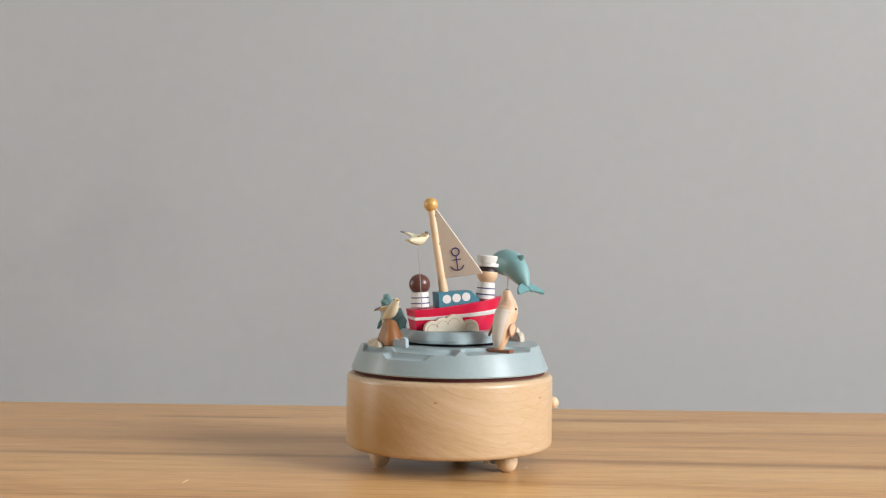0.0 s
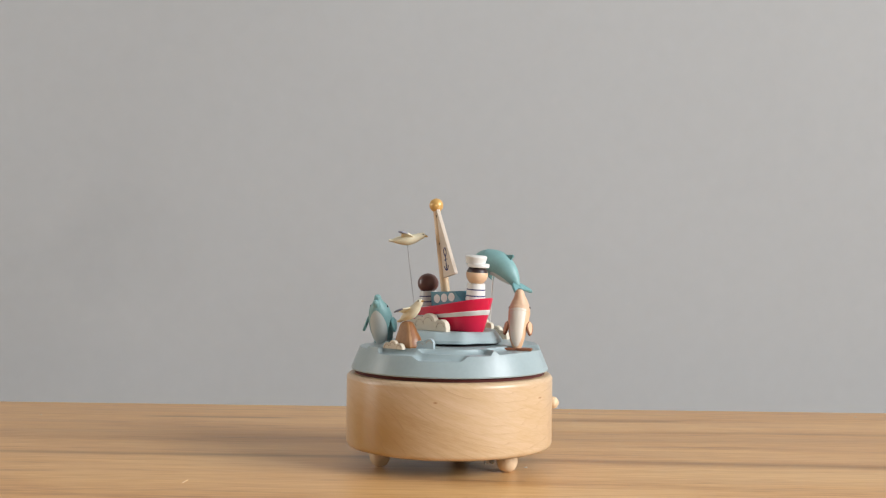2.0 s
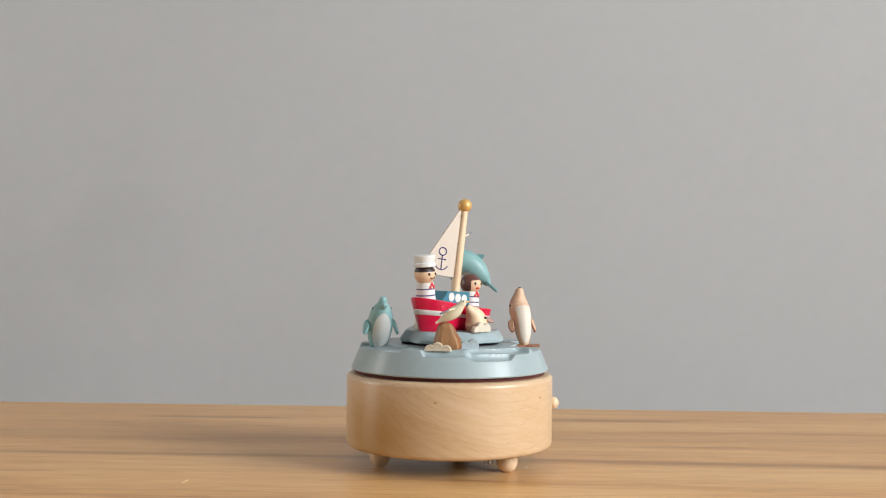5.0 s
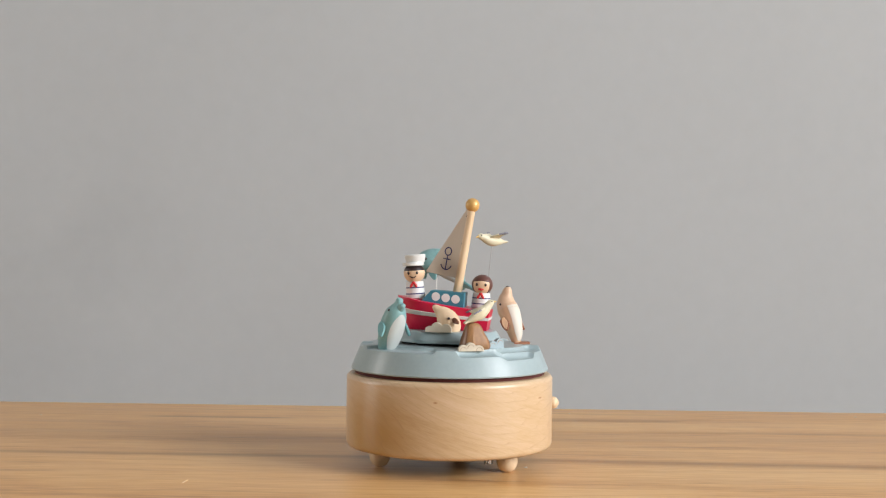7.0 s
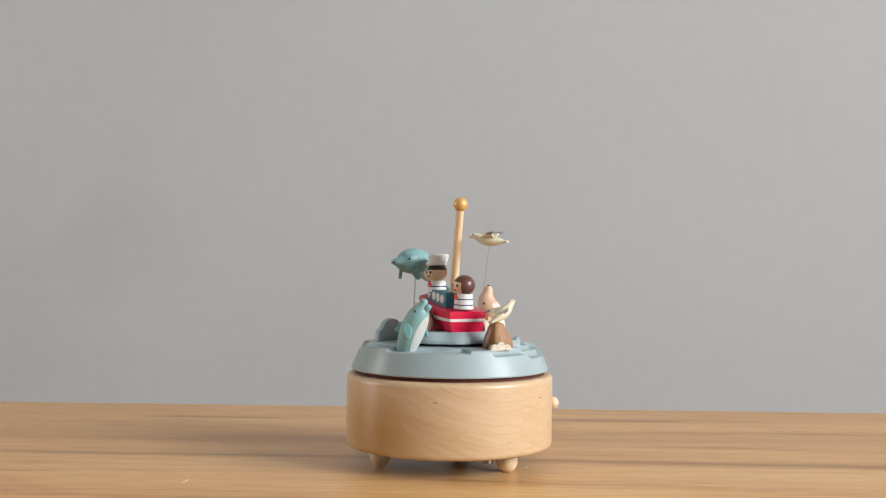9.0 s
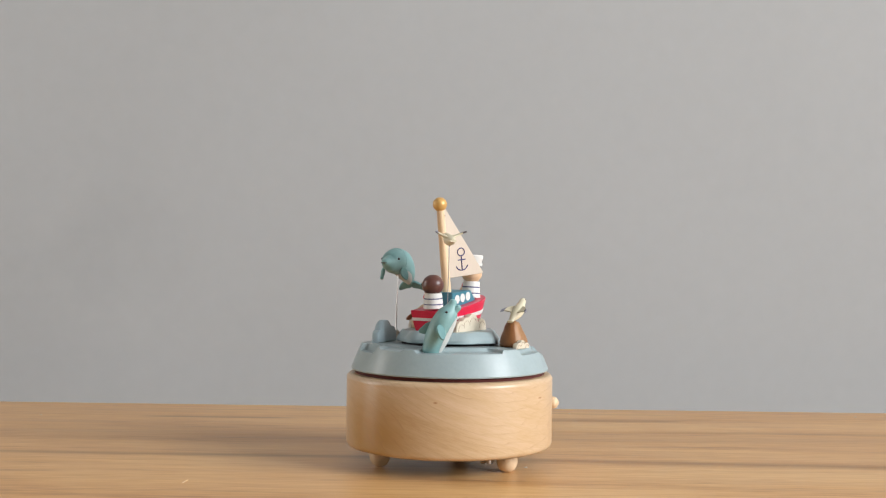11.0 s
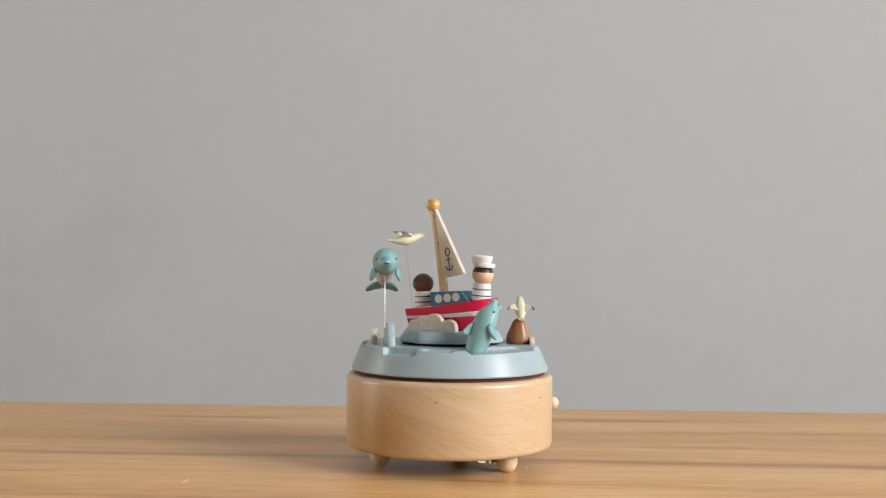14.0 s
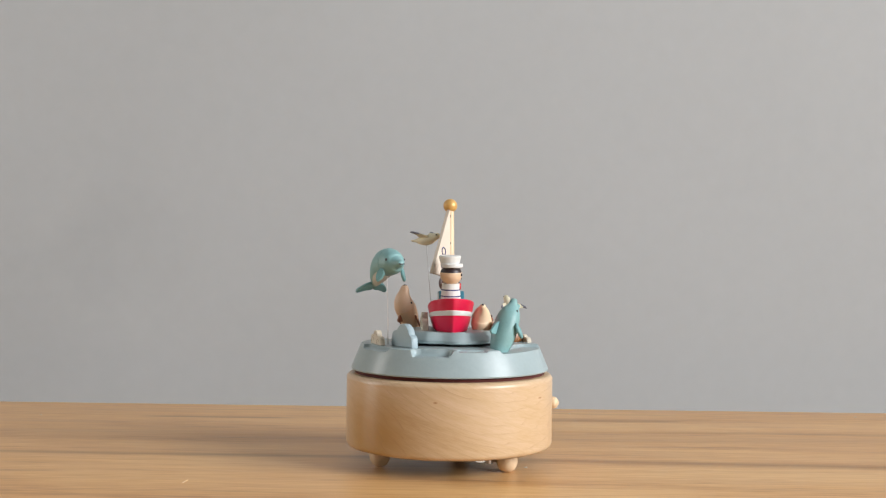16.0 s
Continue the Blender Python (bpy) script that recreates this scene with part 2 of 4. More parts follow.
# ---- mesh helpers ----
def part(name, bm, mats, parent=None, label="", at=None, sharp=40):
    me = bpy.data.meshes.new(name)
    bmesh.ops.recalc_face_normals(bm, faces=bm.faces[:])
    bm.to_mesh(me)
    bm.free()
    for m in mats if isinstance(mats, (list, tuple)) else [mats]:
        me.materials.append(m)
    me.shade_smooth()
    me.set_sharp_from_angle(angle=radians(sharp))
    ob = new(name, me)
    if parent:
        ob.parent = parent
    if at is not None:
        ob.matrix_basis = at
    return tagged(ob, label)


def thing(name, label, category, at=None, group="", kind=""):
    ob = new(name)
    ob.empty_display_size = 0.01
    if at is not None:
        ob.matrix_basis = at
    return tagged(ob, label, category, group, kind)


def ring_faces(bm, rows, slot=None, close=True):
    """Faces between rows of vertices; slot(i, j) picks the material."""
    n = len(rows[0])
    for i in range(len(rows) - 1):
        for j in range(n if close else n - 1):
            k = (j + 1) % n
            f = bm.faces.new((rows[i][j], rows[i][k], rows[i + 1][k], rows[i + 1][j]))
            if slot:
                f.material_index = slot(i, j)


def lathe(profile, seg=48, slot=None, centre=(0, 0, 0), bm=None):
    bm = bm or bmesh.new()
    cx, cy, cz = centre
    rows = [[bm.verts.new((cx + max(r, 1e-5) * math.cos(2 * math.pi * j / seg), cy + max(r, 1e-5) * math.sin(2 * math.pi * j / seg), cz + z)) for j in range(seg)] for r, z in profile]
    ring_faces(bm, rows, slot)
    bm.faces.new(rows[0])
    bm.faces.new(rows[-1])
    return bm


def loft(stations, seg=20, slot=None, bm=None):
    """A body along a spine in the x-z plane: stations (x, z, half width, half height)."""
    bm = bm or bmesh.new()
    rows = []
    for i, (x, z, ry, rz) in enumerate(stations):
        a, b = stations[max(0, i - 1)], stations[min(len(stations) - 1, i + 1)]
        d = Vector((b[0] - a[0], 0, b[1] - a[1])).normalized()
        n = Vector((-d.z, 0, d.x))
        c = Vector((x, 0, z))
        rows.append([bm.verts.new(c + n * rz * math.cos(2 * math.pi * j / seg) + Vector((0, ry * math.sin(2 * math.pi * j / seg), 0))) for j in range(seg)])
    ring_faces(bm, rows, slot)
    bm.faces.new(rows[0])
    bm.faces.new(rows[-1])
    return bm


def spline(points, steps):
    """Catmull-Rom through tuples of any length."""
    out = []
    n = len(points)
    for i in range(n - 1):
        p = [np.array(points[max(0, min(n - 1, i + k))], float) for k in (-1, 0, 1, 2)]
        for s in range(steps):
            u = s / steps
            out.append(tuple(0.5 * (2 * p[1] + (p[2] - p[0]) * u + (2 * p[0] - 5 * p[1] + 4 * p[2] - p[3]) * u * u + (3 * p[1] - p[0] - 3 * p[2] + p[3]) * u ** 3)))
    out.append(tuple(float(v) for v in points[-1]))
    return out


def ball(r, centre=(0, 0, 0), scale=(1, 1, 1), turn=None, bm=None, u=20, v=12, slot=0):
    bm = bm or bmesh.new()
    m = Matrix.Translation(centre) @ (turn or Matrix()) @ Matrix.Diagonal((*scale, 1))
    made = bmesh.ops.create_uvsphere(bm, u_segments=u, v_segments=v, radius=r, matrix=m)
    for f in {f for w in made["verts"] for f in w.link_faces}:
        f.material_index = slot
    return bm


def box(size, centre=(0, 0, 0), bevel=0.0, bm=None, turn=None):
    bm = bm or bmesh.new()
    m = Matrix.Translation(centre) @ (turn or Matrix()) @ Matrix.Diagonal((*size, 1))
    made = bmesh.ops.create_cube(bm, size=1, matrix=m)
    if bevel:
        edges = list({e for w in made["verts"] for e in w.link_edges})
        bmesh.ops.bevel(bm, geom=edges, offset=bevel, segments=2, profile=0.5, affect="EDGES")
    return bm


def plate(outline, thick, bevel=0.0003, bm=None, m=None):
    """A board cut to an outline in the x-z plane, its thickness along y, edges eased."""
    bm = bm or bmesh.new()
    m = m or Matrix()
    c = np.mean(np.array(outline), axis=0)
    rows = []
    for y, inset in ((-thick / 2, bevel), (-thick / 2 + bevel, 0), (thick / 2 - bevel, 0), (thick / 2, bevel)):
        row = []
        for x, z in outline:
            d = np.array((x, z)) - c
            k = 1 - inset / max(np.linalg.norm(d), 1e-6)
            row.append(bm.verts.new(m @ Vector((c[0] + d[0] * k, y, c[1] + d[1] * k))))
        rows.append(row)
    ring_faces(bm, rows)
    bm.faces.new(rows[0])
    bm.faces.new(rows[-1])
    return bm


def tube(points, r, seg=8, bm=None):
    bm = bm or bmesh.new()
    pts = [Vector(p) for p in points]
    rows = []
    for i, p in enumerate(pts):
        d = (pts[min(i + 1, len(pts) - 1)] - pts[max(i - 1, 0)]).normalized()
        side = d.orthogonal().normalized() if abs(d.y) > 0.95 else d.cross(Vector((0, 1, 0))).normalized()
        up = side.cross(d)
        rows.append([bm.verts.new(p + r * (math.cos(2 * math.pi * j / seg) * side + math.sin(2 * math.pi * j / seg) * up)) for j in range(seg)])
    ring_faces(bm, rows)
    bm.faces.new(rows[0])
    bm.faces.new(rows[-1])
    return bm


def arc(cx, cz, r, a0, a1, n=12, y=0.0):
    return [(cx + r * math.cos(radians(a0 + (a1 - a0) * i / n)), y, cz + r * math.sin(radians(a0 + (a1 - a0) * i / n))) for i in range(n + 1)]


# ---- the room ----
WALL_Y = 0.50
ROOM = (-2.2, 3.0, -3.6, WALL_Y)  # west, east, south, north
FLOOR_Z, TOP_Z = -0.75, 2.3


def wall_with_window(name, x0, x1, y0, y1, holes, material_):
    """A wall along y with rectangular holes (y0, y1, z0, z1), built of its piers."""
    bm = bmesh.new()
    cx, sx = (x0 + x1) / 2, x1 - x0
    hy0, hy1, hz0, hz1 = holes
    for (a, b, c, d) in ((y0, hy0, FLOOR_Z, TOP_Z), (hy1, y1, FLOOR_Z, TOP_Z), (hy0, hy1, FLOOR_Z, hz0), (hy0, hy1, hz1, TOP_Z)):
        box((sx, b - a, d - c), (cx, (a + b) / 2, (c + d) / 2), bm=bm)
    return tagged(part(name, bm, material_), "plain painted room wall with a window opening", "wall", kind="structure")


def build_room():
    w, e, s, n = ROOM
    tagged(part("wall_north", box((e - w + 0.4, 0.12, TOP_Z - FLOOR_Z), ((w + e) / 2, n + 0.06, (TOP_Z + FLOOR_Z) / 2)), M_WALL), "smooth matt grey painted wall behind the table", "wall", kind="structure")
    tagged(part("wall_south", box((e - w + 0.4, 0.12, TOP_Z - FLOOR_Z), ((w + e) / 2, s - 0.06, (TOP_Z + FLOOR_Z) / 2)), M_ROOM), "plain pale painted wall behind the camera", "wall", kind="structure")
    wall_with_window("wall_east", e, e + 0.12, s, n, (-3.0, -0.7, 0.65, 2.24), M_ROOM)
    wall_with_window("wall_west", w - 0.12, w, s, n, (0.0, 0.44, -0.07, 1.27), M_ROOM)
    tagged(part("floor", box((e - w + 0.4, n - s + 0.4, 0.1), ((w + e) / 2, (n + s) / 2, FLOOR_Z - 0.05)), M_FLOOR), "oak boarded room floor", "floor", kind="structure")
    tagged(part("ceiling", box((e - w + 0.4, n - s + 0.4, 0.1), ((w + e) / 2, (n + s) / 2, TOP_Z + 0.05)), M_ROOM), "plain white ceiling", "ceiling", kind="structure")


def build_table():
    t = thing("table", "brown wood-grain laminate table against the grey wall", "table", pose(0, 0, FLOOR_Z, 0, 0, -0.8))
    y0, y1 = -0.42, 0.2145
    part("tabletop", box((1.9, y1 - y0, 0.03), (0, (y0 + y1) / 2, -0.015 - FLOOR_Z), 0.0015), M_TABLE, t)
    for x in (-0.88, 0.88):
        for y in (y0 + 0.06, y1 - 0.06):
            part("leg", box((0.05, 0.05, -FLOOR_Z - 0.03), (x, y, (-FLOOR_Z - 0.03) / 2), 0.002), M_TABLE, t)


# ---- the music box ----
# carved hollows of the sea: from angle, to angle, inner radius, depth, run-in at each end
CARVED = ((-163, -100, 0.0440, 0.0030, 7, 14), (-136, -84, 0.0405, 0.0024, 15, 8), (72, 100, 0.0425, 0.0035, 6, 9), (101, 121, 0.0415, 0.0009, 4, 4), (128, 186, 0.0360, 0.0017, 8, 5), (-84, -28, 0.0350, 0.0020, 8, 9), (24, 58, 0.0440, 0.0018, 5, 9))


def sea_top(a, r):
    """Height of the carved sea at angle a (degrees) and radius r."""
    z = Z_SEA + 0.0002 * math.sin(radians(5 * a)) * (r / 0.048)
    for a0, a1, r_in, depth, s0, s1 in CARVED:
        u = ((a - a0 + 180) % 360) - 180
        if not 0 < u < a1 - a0:
            continue
        edge = min(1.0, u / s0, (a1 - a0 - u) / s1)
        plan = math.sqrt(1 - (1 - edge) ** 2)
        wavy = r_in + 0.0008 * math.sin(radians(6 * a + 40)) + 0.0003 * math.sin(radians(13 * a))
        wavy = 0.0465 - (0.0465 - wavy) * plan
        deep = max(0.0, min(1.0, (r - wavy) / 0.0028))
        edge = min(1.0, 2.2 * edge)
        edge, deep = edge * edge * (3 - 2 * edge), math.sqrt(1 - (1 - deep) ** 2)
        z -= depth * edge * deep
    return z


def build_music_box():
    box_ = thing("music_box", "round maple music box with pale blue sea disc on the table", "music box")
    prof = [(0.0, 0.0103), (0.0525, 0.0103)]
    prof += [(0.0525 + 0.0025 * math.sin(radians(a)), 0.0128 - 0.0025 * math.cos(radians(a))) for a in range(10, 91, 16)]
    prof += [(0.055, 0.0457)]
    prof += [(0.0522 + 0.0028 * math.cos(radians(a)), 0.0460 + 0.0028 * math.sin(radians(a))) for a in range(0, 91, 15)]
    prof += [(0.049, 0.0488), (0.0, 0.0488)]
    part("drum", lathe(prof, 160), M_MAPLE, box_, "light maple veneer drum")
    # unseen near-black plate, added so the shade below the drum goes darker
    part("shade_plate", lathe([(0.0, 0.0098), (0.0500, 0.0098), (0.0504, 0.0102), (0.0500, 0.0108), (0.0, 0.0108)], 96), M_UNDERSHADE, box_, "unseen dark plate added to deepen the shade under the drum")
    for a in (-159.2, -39.2, 80.8):
        foot = lathe([(0.0, 0.0), (0.0022, 0.0003), (0.0040, 0.0014), (0.0052, 0.0036), (0.0056, 0.006), (0.0053, 0.0085), (0.0046, 0.0104)], 28)
        part("foot", foot, M_PALE, box_, "", pose(0.0388 * math.cos(radians(a)), 0.0388 * math.sin(radians(a)), 0))
    knob = lathe([(0.0014, 0.0), (0.0014, 0.0020), (0.0024, 0.0025), (0.0033, 0.0040), (0.0034, 0.0051), (0.0027, 0.0067), (0.0012, 0.0077), (0.0, 0.0078)], 24)
    part("knob", knob, M_PALE, box_, "small pale wooden peg", pose(0.0522, 0.011, 0.0312, 0, 90, 12))
    # fills the slit under the disc; its shade is put in as dark red colour
    part("gap_shade_ring", lathe([(0.0, 0.0484), (0.0505, 0.0487), (0.0505, 0.0515), (0.0, 0.0515)], 96), M_GAP, box_, "dark red ring painted as the shade in the gap")

    # the turning sea disc
    bm = bmesh.new()
    seg = 720
    radii = [0.004, 0.012, 0.02, 0.028, 0.033] + [0.0345 + 0.0003 * i for i in range(42)]
    rows = [[bm.verts.new((r * math.cos(radians(j / 2)), r * math.sin(radians(j / 2)), sea_top(j / 2, r))) for j in range(seg)] for r in radii]
    for k, (r, z) in enumerate(((0.0474, -0.0003), (0.0478, -0.0011), (0.0492, None), (0.0510, None), (0.0523, None), (0.0527, 0.0515), (0.0524, 0.0508), (0.049, 0.0507))):
        row = []
        for j in range(seg):
            top = sea_top(j / 2, 0.0468)
            if k < 2:
                rr, zz = r + (Z_SEA - top) * 0.416, top + z
            elif z is None:
                u = (r - 0.0478) / (0.0527 - 0.0478)
                r0 = 0.0478 + (Z_SEA - top) * 0.416
                rr, zz = r0 + (0.0527 - r0) * u, (top - 0.0011) * (1 - u) + 0.0515 * u
            else:
                rr, zz = r, z
            row.append(bm.verts.new((rr * math.cos(radians(j / 2)), rr * math.sin(radians(j / 2)), zz)))
        rows.append(row)
    ring_faces(bm, rows)
    bm.faces.new(rows[0])
    bm.faces.new(rows[-1])
    disc = part("sea_disc", bm, M_SEA, box_, "pale blue painted wooden disc carved with waves", sharp=32)

    # the turning platform under the boat
    bm = bmesh.new()
    rows = []
    for r_off, z in ((-0.02, Z_PLATE), (-0.0045, Z_PLATE), (-0.0032, Z_PLATE - 0.0001), (-0.0024, Z_PLATE - 0.0008), (-0.0006, Z_PLATE - 0.0032), (0.0, Z_PLATE - 0.0042), (0.0, Z_PLATE - 0.0056), (-0.0006, Z_PLATE - 0.0060), (-0.016, Z_PLATE - 0.0060)):
        row = []
        for j in range(180):
            a = radians(2 * j)
            edge = 0.0274 + 0.0011 * math.sin(3 * a + 0.6) + 0.0008 * math.sin(7 * a) + 0.0005 * math.sin(11 * a + 1)
            rr = edge + r_off
            lift = 0.0004 * math.sin(9 * a) if -0.004 < r_off < -0.001 else 0
            row.append(bm.verts.new((rr * math.cos(a), rr * math.sin(a), z + lift)))
        rows.append(row)
    ring_faces(bm, rows)
    bm.faces.new(rows[0])
    bm.faces.new(rows[-1])
    plat = part("boat_platform", bm, M_SEA, box_, "pale blue wavy platform", sharp=26)
    # axle with a wide black disc that paints the shade under the platform
    part("axle_shade_disc", lathe([(0.0, 0.0622), (0.0258, 0.0622), (0.0260, 0.0646), (0.0130, 0.0647), (0.0130, 0.0662), (0.0, 0.0662)], 64), M_BLACK, box_)

    key = bmesh.new()
    lathe([(0.0, 0.0050), (0.0022, 0.0050), (0.0022, 0.0106), (0.0, 0.0106)], 20, bm=key)
    for sgn in (-1, 1):
        out = [(sgn * (0.0040 + 0.0036 * math.cos(radians(a))), 0.0070 + 0.0016 * math.sin(radians(a))) for a in range(0, 360, 20)]
        plate(out, 0.0012, 0.0003, bm=key)
    wk = part("winding_key", key, M_KEY, box_, "steel winding key under the drum")
    return box_, disc, plat, wk


# ---- the boat ----
def build_boat():
    boat = thing("toy_sailboat", "red wooden toy sailboat with a white stripe and blue cabin", "toy boat")
    z0 = 0.0
    # stations from stern to bow: x at deck, x at keel, half beam at deck, half beam at keel, deck height
    st = [(-0.0221, -0.0203, 0.0106, 0.0084, 0.0097), (-0.0188, -0.0172, 0.0111, 0.0086, 0.0100), (-0.0130, -0.0120, 0.0117, 0.0087, 0.0105), (-0.0050, -0.0045, 0.0120, 0.0087, 0.0115), (0.0040, 0.0035, 0.0121, 0.0086, 0.0128), (0.0120, 0.0108, 0.0119, 0.0082, 0.0141), (0.0180, 0.0158, 0.0108, 0.0070, 0.0152), (0.0230, 0.0196, 0.0082, 0.0048, 0.0161), (0.0265, 0.0222, 0.0044, 0.0022, 0.0167), (0.0285, 0.0236, 0.0004, 0.0003, 0.0170)]
    st = spline(st, 3)
    bm = bmesh.new()
    rows = []
    levels = (0.0, 0.04, 0.30, 0.50, 0.52, 0.62, 0.64, 0.80, 0.97, 1.0)
    for xd, xk, bd, bk, h in st:
        row = []
        for side in (-1, 1):
            for u in (levels if side < 0 else levels[::-1]):
                b = bk + (bd - bk) * u ** 0.8
                if u in (0.0, 1.0):
                    b -= 0.0004
                row.append(bm.verts.new((xk + (xd - xk) * u, side * max(b, 0.0001), (h + 0.0010) * u - 0.0010)))
        rows.append(row)
    ring_faces(bm, rows)
    bm.faces.new(rows[0])
    bm.faces.new(rows[-1])
    hull = part("hull", bm, M_RED, boat, "glossy red hull", sharp=30)
    # white stripe: a thin raised band following the sheer round the hull
    bm = bmesh.new()
    loop = [(-1, s) for s in reversed(st)] + [(1, s) for s in st]
    rows = []
    for u, off in ((0.50, 0.0), (0.515, 0.00028), (0.635, 0.00028), (0.65, 0.0)):
        row = []
        for side, (xd, xk, bd, bk, h) in loop:
            uu = u
            b = bk + (bd - bk) * uu ** 0.8 + off
            x = xk + (xd - xk) * uu
            if x < -0.0208:
                x -= off
            if x > 0.0255:
                x += off * 0.8
            row.append(bm.verts.new((x, side * b, (h + 0.0010) * uu - 0.0010)))
        rows.append(row)
    ring_faces(bm, rows)
    part("stripe", bm, M_WHITE, hull, "white stripe")

    # cabin: prism with a raked front
    bm = bmesh.new()
    prof = [(-0.0080, 0.0100), (0.0158, 0.0135), (0.0098, 0.0200), (-0.0086, 0.0190)]
    plate(prof, 0.0132, 0.0004, bm=bm)
    cabin = part("cabin", bm, M_CABIN, boat, "petrol blue cabin", sharp=30)
    for sgn in (-1, 1):
        for k in range(3):
            p = lathe([(0.0, 0.0), (0.0022, 0.0), (0.0023, 0.0002), (0.0, 0.0003)], 24)
            part("porthole", p, M_WHITE, cabin, "white round porthole", pose(-0.0036 + 0.0053 * k, sgn * 0.0065, 0.0155 + 0.00065 * k, -90 * sgn, 0, 0))

    # mast, raked aft
    foot, top = Vector((-0.0036, 0, 0.0185)), Vector((-0.01145, 0, 0.0663))
    d = (top - foot)
    m = Matrix.Translation(foot) @ d.to_track_quat("Z", "Y").to_matrix().to_4x4()
    mast = part("mast", lathe([(0.0, 0.0), (0.00245, 0.0), (0.0023, 0.012), (0.0021, 0.036), (0.0020, d.length), (0.0, d.length)], 28), M_PALE, boat, "pale round wooden mast", m)
    part("finial", ball(0.0038, (0, 0, d.length - 0.0006), u=28, v=18), M_GOLD, mast, "gold painted ball")

    # sail board, swung out to starboard, let into a slot along the mast
    side = Vector((math.cos(radians(-29.0)), math.sin(radians(-29.0)), 0))
    up = d.normalized()
    out_dir = (side - up * side.dot(up)).normalized()
    ms = Matrix((out_dir, up.cross(out_dir), up)).transposed().to_4x4()
    ms.translation = foot

    def in_sail(f, reach, rise=0.0):
        """A point of the sail's plane: a share of the mast's length, a reach along the boom and a rise."""
        p = d * f + side * reach + Vector((0, 0, rise))
        return p.dot(out_dir), p.dot(up)
    out = [in_sail(0.165, 0.0006), in_sail(0.165, 0.0222, 0.0030), in_sail(0.165, 0.0223, 0.0037), in_sail(0.945, 0.0026), in_sail(0.945, 0.0006)]
    sail = part("sail", plate(out, 0.0018, 0.0003), M_SAIL, boat, "cream triangular sail board with a navy anchor", ms, sharp=25)
    for sgn in (-1, 1):
        for f in (0.55, 0.86):
            mark = [foot + d * (f + k) + out_dir * 0.00175 + up.cross(out_dir) * sgn * 0.0011 for k in (-0.012, 0.0, 0.012)]
            part("sail_pin", tube(mark, 0.0002, 6), M_BLACK, mast, "small dark pin holding the sail", mast.matrix_basis.inverted())
    ax, az = in_sail(0.165, 0.0088, 0.0083)
    for sgn in (-1, 1):
        y = sgn * 0.00098
        bm = tube(arc(ax, az + 0.0062, 0.0021, 0, 360, 20, y), 0.0003)
        tube([(ax, y, az + 0.0041), (ax, y, az - 0.0036)], 0.0003, bm=bm)
        tube([(ax - 0.0023, y, az + 0.0020), (ax + 0.0024, y, az + 0.0020)], 0.0003, bm=bm)
        tube(arc(ax, az, 0.0037, 200, 340, 14, y), 0.0003, bm=bm)
        part("anchor_emblem", bm, M_NAVY, sail, "navy painted anchor")
    return boat


